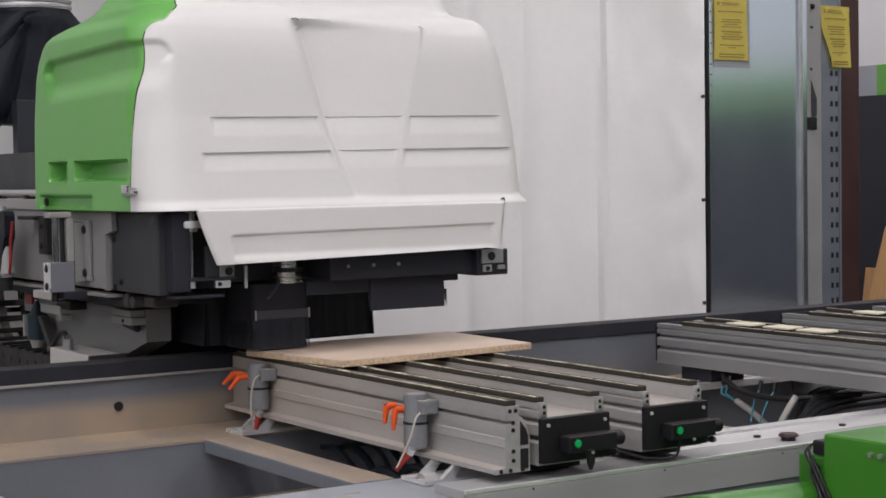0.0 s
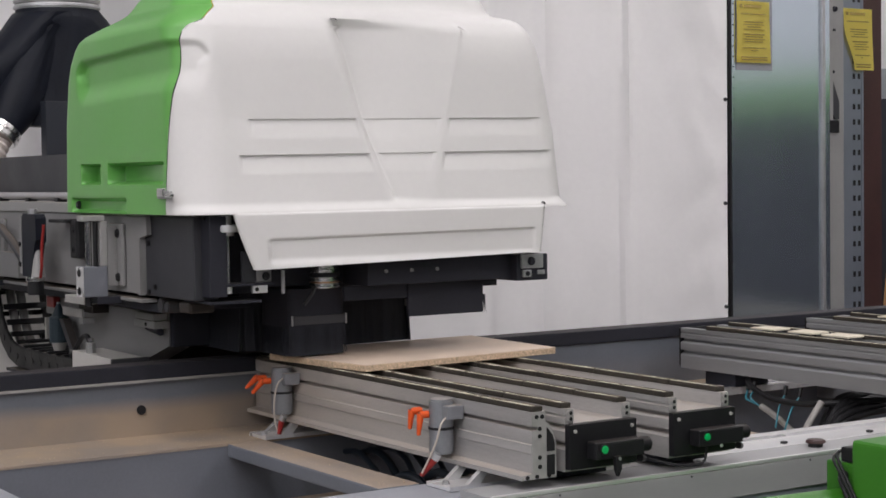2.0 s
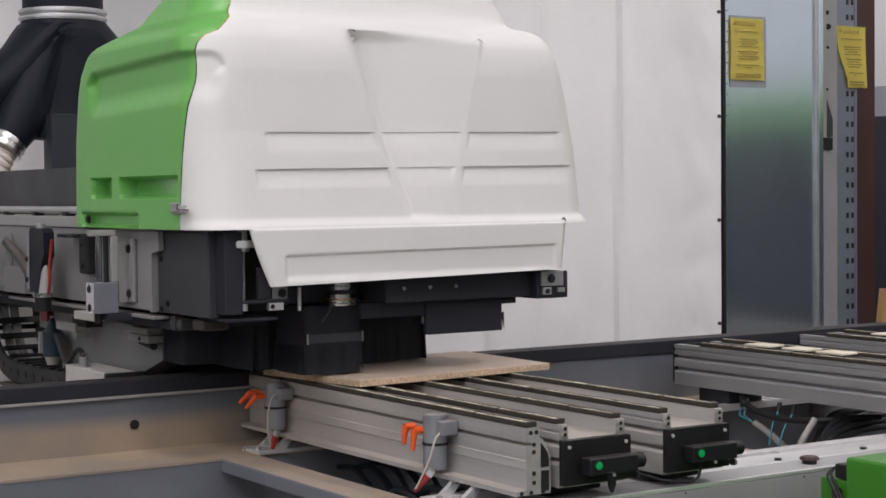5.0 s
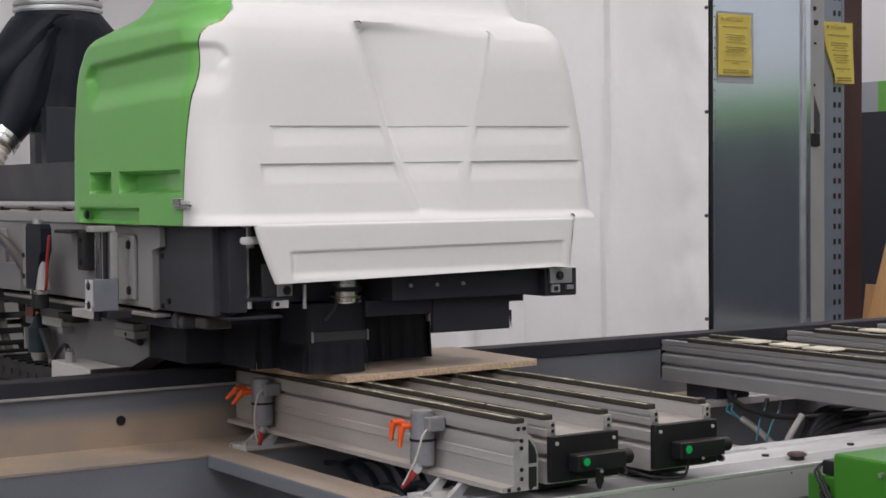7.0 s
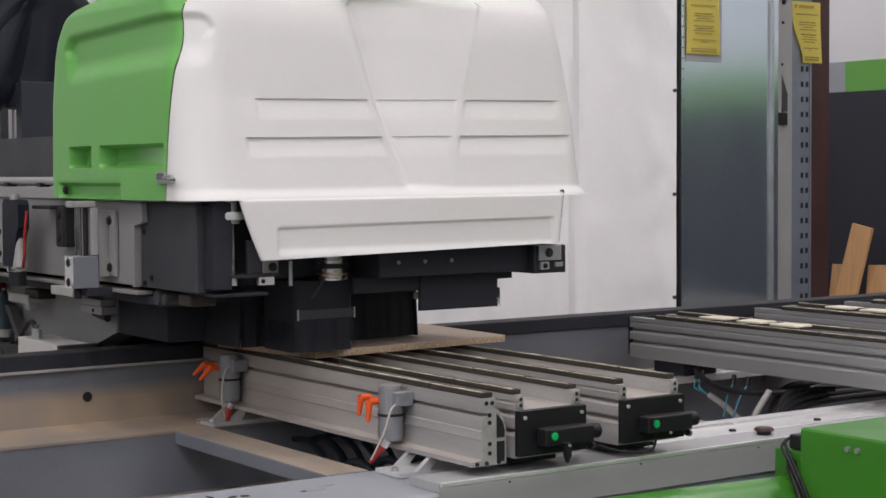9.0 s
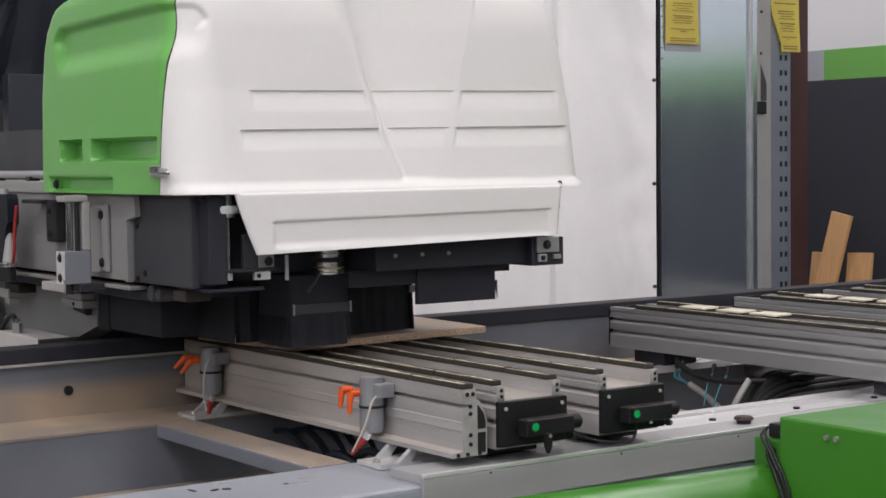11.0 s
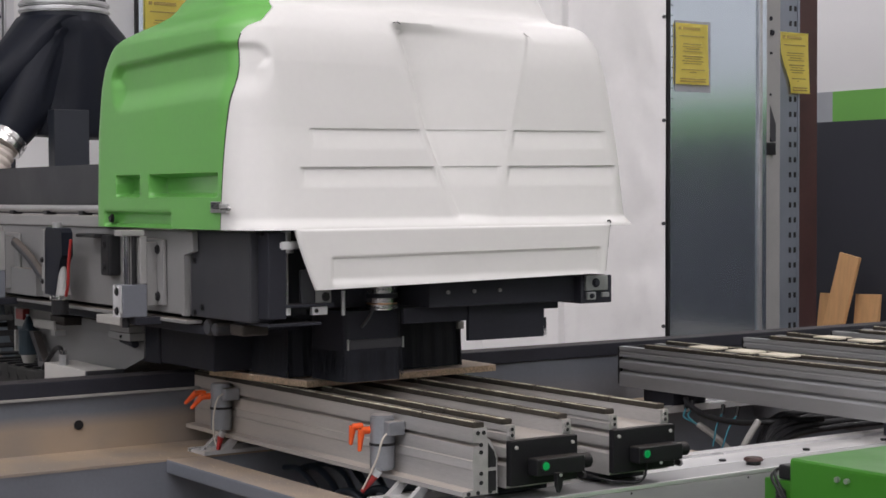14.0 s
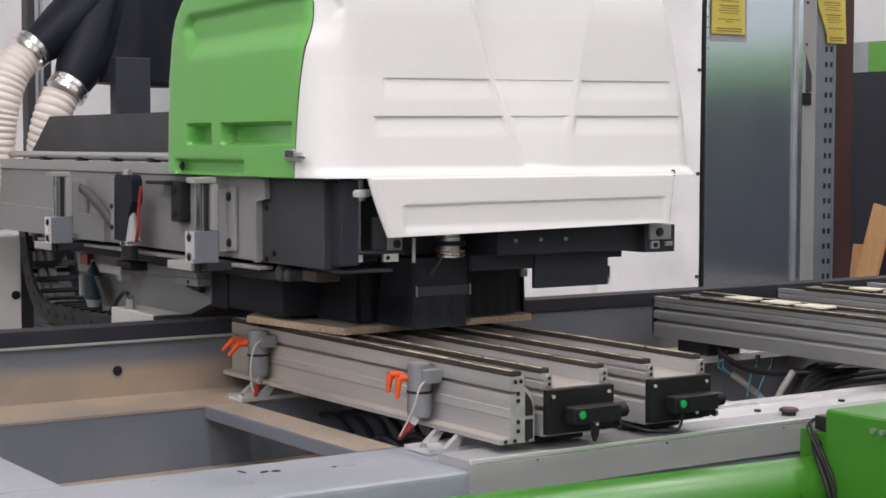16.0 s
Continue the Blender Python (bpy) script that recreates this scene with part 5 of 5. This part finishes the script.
part("cable", hose([(-0.42, 2.16, 1.30), (-0.43, 2.02, 1.26), (-0.43, 1.90, 1.20), (-0.435, 1.82, 1.165), (-0.45, 1.72, 1.15)], 0.014), ANTH, gantry, smooth=True)

# carriage that runs along the bed and carries the arm
carriage = thing("bed_carriage", "grey cast carriage behind the bed under the arm", "machine carriage")
part("casting", extrude([(1.244, 1.090), (2.02, 1.090), (2.02, 0.80), (1.44, 0.80), (1.44, 0.941), (1.244, 1.002)], "x", -0.33, -0.258), MACH, carriage, "grey painted casting with a chamfered foot")
part("upper_slab", extrude([(1.338, 1.062), (1.62, 1.062), (1.62, 1.0895), (1.338, 1.0895)], "x", -0.352, -0.3305), MACH, carriage)
base = part("base_block", box(-0.455, -0.362, 1.352, 1.646, 0.885, 0.967, 0.003), BEIGE, carriage, "pale grey base block")
part("front_plate", box(-0.4545, -0.345, 1.340, 1.3515, 0.885, 0.966, 0.002), ANTH, base, "darker front plate")
part("core", box(-0.255, 0.12, 1.50, 1.96, 0.8005, 1.055, 0.006), CHIPBROWN, carriage, "dark oily casting core")
part("stand", box(-0.44, -0.34, 1.40, 1.63, 0.8005, 0.8845), DARK, carriage)
part("grease_line", hose([(-0.44, 1.69, 0.945), (-0.44, 1.655, 0.972), (-0.44, 1.60, 1.006), (-0.44, 1.565, 1.012), (-0.44, 1.548, 1.0)], 0.007), CABLE, carriage, smooth=True)
fit_ = part("fitting", rod((-0.44, 1.537, 0.967), (-0.44, 1.537, 0.996), 0.014, n=6), STEEL, carriage, "steel hose fitting")
part("nipple", rod((-0.44, 1.537, 0.996), (-0.44, 1.537, 1.008), 0.0095, n=12), CHROME, fit_)
for z0, z1, y0, y1 in ((1.071, 1.089, 1.25, 1.375), (1.049, 1.0695, 1.242, 1.385)):
    part("rail_block", box(-0.372, -0.3305, y0, y1, z0, z1, 0.002), MACH2, carriage, "small grey bolted block")
part("bolt", hexbolt((-0.372, 1.30, 1.059), (-1, 0, 0), 0.004, 0.003), CABLE, carriage)
part("grease_lump", rod((-0.352, 1.25, 1.040), (-0.345, 1.36, 1.044), 0.010, 0.006, n=9), DARK, carriage, "dark greasy deposit")
part("angle_bracket", box(-0.404, -0.398, 1.70, 1.86, 1.052, 1.077, 0.001), CONDUIT, carriage, "small pale angle bracket")
part("angle_bracket", box(-0.404, -0.37, 1.69, 1.725, 1.035, 1.0515, 0.001), MACH2, carriage)
part("valve_block", box(-0.3875, -0.3305, 1.66, 1.77, 1.066, 1.092, 0.003), CHIPBROWN, carriage, "brown oily valve block")
part("sensor", box(-0.352, -0.3305, 2.086, 2.150, 1.056, 1.090, 0.003), REDTUBE, carriage, "dark red sensor")
part("sensor_mount", box(-0.33, -0.258, 2.02, 2.22, 1.03, 1.0895, 0.003), MACH, carriage)
filt = part("air_filter", rod((-0.36, 2.02, 0.955), (-0.36, 2.02, 1.035), 0.030, n=20, bevel=0.004), FILTERBLUE, carriage, "dark blue air filter", smooth=True)
part("filter_cap", rod((-0.36, 2.02, 1.035), (-0.36, 2.02, 1.072), 0.022, 0.006), FILTERBLUE, filt, smooth=True)
part("filter_stem", rod((-0.36, 2.02, 1.056), (-0.36, 2.02, 1.078), 0.006), STEEL, filt)
part("filter_bowl", rod((-0.36, 2.02, 0.930), (-0.36, 2.02, 0.955), 0.016, 0.024), CONDUIT, filt, smooth=True)
part("filter_strip", box(-0.392, -0.374, 2.045, 2.056, 0.965, 1.03, 0.001), CONDUIT, filt)
part("clamp_arm", extrude([(1.95, 1.03), (1.985, 1.03), (1.90, 0.945), (1.868, 0.945)], "x", -0.372, -0.348), ANTH, carriage, "dark grey slanting arm")
LINKS = [(2.63, 1.19), (2.61, 1.12), (2.59, 1.05), (2.56, 0.985), (2.515, 0.935), (2.455, 0.90), (2.385, 0.884), (2.31, 0.880), (2.235, 0.880), (2.16, 0.880), (2.085, 0.880), (2.01, 0.882), (1.935, 0.884), (1.86, 0.886), (1.785, 0.888)]
for (ya, za), (yb, zb) in zip(LINKS, LINKS[1:]):
    tilt = math.degrees(math.atan2(zb - za, yb - ya))
    own = bmesh.new()
    for sx in (-0.08, 0.08):
        box(sx - 0.006, sx + 0.006, -0.042, 0.042, -0.034, 0.034, 0.006, bm=own)
        rod((sx - 0.008, -0.03, 0), (sx + 0.008, -0.03, 0), 0.010, n=10, bm=own)
    box(-0.074, 0.074, -0.010, 0.010, -0.038, -0.030, 0.002, bm=own)
    bmesh.ops.transform(own, matrix=pose(-0.29, (ya + yb) / 2, (za + zb) / 2, tilt, 0, 0), verts=own.verts)
    link = part("chain_link", own, CABLE, carriage, "black plastic chain link")
    bar = box(-0.078, 0.078, -0.008, 0.008, 0.028, 0.036, 0.002)
    bmesh.ops.transform(bar, matrix=pose(-0.29, (ya + yb) / 2, (za + zb) / 2, tilt, 0, 0), verts=bar.verts)
    part("cross_bar", bar, CONDUIT if 0.89 < za < 0.99 else CABLE, link)
part("chain_tray", box(-0.39, -0.25, 1.76, 2.45, 0.832, 0.842, 0.002), ANTH, carriage)
for o in (-0.022, 0.012):
    part("cable", hose([(-0.30 + o, 2.63, 1.19), (-0.30 + o, 2.59, 1.05), (-0.30 + o, 2.515, 0.93), (-0.30 + o, 2.38, 0.884), (-0.30 + o, 1.80, 0.886)], 0.015), MACH, carriage, smooth=True)

# the carriage stands behind the bed's rear beam
BACK = Matrix.Translation((-2.085, -2.87, 1.438)) @ Matrix.Scale(1.046, 4) @ Matrix.Translation((2.085, 2.87, -1.438))
for ob in carriage.children_recursive:
    ob.data.transform(BACK)

# dust extraction above the arm
DY = 3.05
duct = part("extraction_hood", bmesh.new(), DUCT, gantry, "black fabric extraction funnel")
bm = bmesh.new()
SLEEVE_A, SLEEVE_B = (-0.255, DY - 0.03, 1.775), (-0.148, DY - 0.09, 1.643)
for rings in ((((0.10, DY, 2.105), (0, 0, 1), 0.150), ((0.10, DY, 2.06), (0, 0, 1), 0.165), ((0.0, DY - 0.02, 1.78), (0, 0, -1), 0.10), ((0.06, DY - 0.03, 1.655), (0, 0, -1), 0.105), ((-0.01, DY - 0.03, 1.657), (0, 0, -1), 0.07),
               ((0.22, DY, 1.648), (0, 0, -1), 0.10), ((0.40, DY, 1.80), (0.6, 0, -0.8), 0.08)),
              (((0.09, DY, 2.08), (0, 0, 1), 0.158), ((-0.03, DY - 0.01, 1.95), (-0.7, 0, -0.7), 0.105), (SLEEVE_A, (-0.78, -0.03, -0.62), 0.067)),
              (((0.07, DY - 0.01, 2.04), (0, 0, 1), 0.14), ((-0.02, DY - 0.05, 1.80), (-0.5, 0, -0.8), 0.092), (SLEEVE_B, (-0.62, -0.12, -0.78), 0.065)),
              (((0.20, DY, 2.05), (0, 0, 1), 0.10), ((0.46, DY, 1.772), (0.78, 0, -0.62), 0.067))):
    own = bmesh.new()
    for c, d, r in rings:
        c, d = Vector(c), Vector(d).normalized()
        side = d.cross(Vector((0, 1, 0))).normalized()
        up = d.cross(side)
        for k in range(24):
            own.verts.new(c + (side * math.cos(k * math.pi / 12) + up * math.sin(k * math.pi / 12)) * r)
    bmesh.ops.convex_hull(own, input=own.verts[:])
    bmesh.ops.delete(own, geom=[v for v in own.verts if not v.link_faces], context="VERTS")
    bmesh.ops.subdivide_edges(own, edges=[e for e in own.edges if e.calc_length() > 0.05], cuts=9, use_grid_fill=True)
    merge(bm, own)
bm.normal_update()
for v, nv in [(v, v.normal.copy()) for v in bm.verts]:
    a = math.atan2(v.co.x - 0.10, 2.30 - v.co.z)
    fade = soft(2.09 - v.co.z, 0.0, 0.1) * soft(v.co.z, 1.63, 1.80)
    v.co += nv * fade * (0.008 * math.sin(a * 13 + 0.6) + 0.002 * math.sin(a * 41 + 1) - 0.020 * soft(0.5 - abs(v.co.x - 0.05) / 0.2, 0, 0.5))
bm.to_mesh(duct.data)
bm.free()
for p in duct.data.polygons:
    p.use_smooth = True
duct.data.set_sharp_from_angle(angle=radians(70))
pipe = part("extraction_pipe", rod((0.10, DY, 2.13), (0.10, DY, 3.4), 0.148, n=36), DUCT, gantry, "black extraction pipe", smooth=True)
for z in (2.095, 2.118):
    part("clamp_ring", rod((0.10, DY, z), (0.10, DY, z + 0.02), 0.163, n=40, bevel=0.006), STEEL, duct, "bright clamp ring", smooth=True)
part("support_leg", box(-0.040, 0.088, DY - 0.25, DY - 0.19, 1.531, 1.740, 0.003), NAVY, gantry, "dark support leg")
part("support_leg", box(0.0, 0.07, DY - 0.188, DY - 0.12, 1.531, 1.70, 0.003), NAVY, gantry)
for (c, d, pts) in ((SLEEVE_A, (-0.78, -0.03, -0.62), [(-0.29, DY - 0.03, 1.748), (-0.345, DY - 0.04, 1.68), (-0.385, DY - 0.04, 1.56), (-0.40, DY - 0.02, 1.38), (-0.40, DY + 0.05, 1.15)]),
                    (SLEEVE_B, (-0.62, -0.12, -0.78), [(-0.185, DY - 0.095, 1.608), (-0.218, DY - 0.10, 1.54), (-0.232, DY - 0.08, 1.46), (-0.23, DY - 0.04, 1.36), (-0.23, DY, 1.25)])):
    c, d = Vector(c), Vector(d).normalized()
    for o in (0.0, 0.024):
        part("clamp_ring", rod(c + d * (o - 0.008), c + d * (o + 0.014), 0.0735, n=30, bevel=0.004), CHROME, duct, "bright hose clamp", smooth=True)
    part("suction_hose", hose(pts, 0.064, n=24, ribs=0.045, pitch=0.022), HOSE, duct, "cream corrugated suction hose", smooth=True)


# ---- movement ----
HEAD_ROWS = [(0.0, 0.0, 0.290), (0.5, 0.0, 0.277), (1.0, 0.0, 0.257), (1.5, 0.0, 0.235), (2.0, 0.0, 0.214), (2.5, 0.0, 0.195), (3.0, 0.0, 0.177), (3.5, 0.0, 0.157),
             (4.0, 0.0, 0.138), (6.5, 0.0, 0.022), (7.0, 0.0, 0.0), (7.5, 0.0, -0.022), (8.0, 0.0, -0.045), (8.5, 0.001, -0.068), (9.0, 0.002, -0.088),
             (11.2, 0.002, -0.170), (11.5, 0.004, -0.178), (12.0, 0.020, -0.180), (12.5, 0.042, -0.182), (13.0, 0.064, -0.184), (13.5, 0.087, -0.186),
             (14.0, 0.110, -0.187), (14.5, 0.132, -0.188), (15.0, 0.155, -0.189), (15.5, 0.178, -0.190), (16.0, 0.201, -0.190)]


def motions():
    walk(gantry, [(t, pose(x, y, 0)) for t, x, y in HEAD_ROWS])
    walk(carriage, [(t, pose(x, 0, 0)) for t, x, y in HEAD_ROWS])


motions()
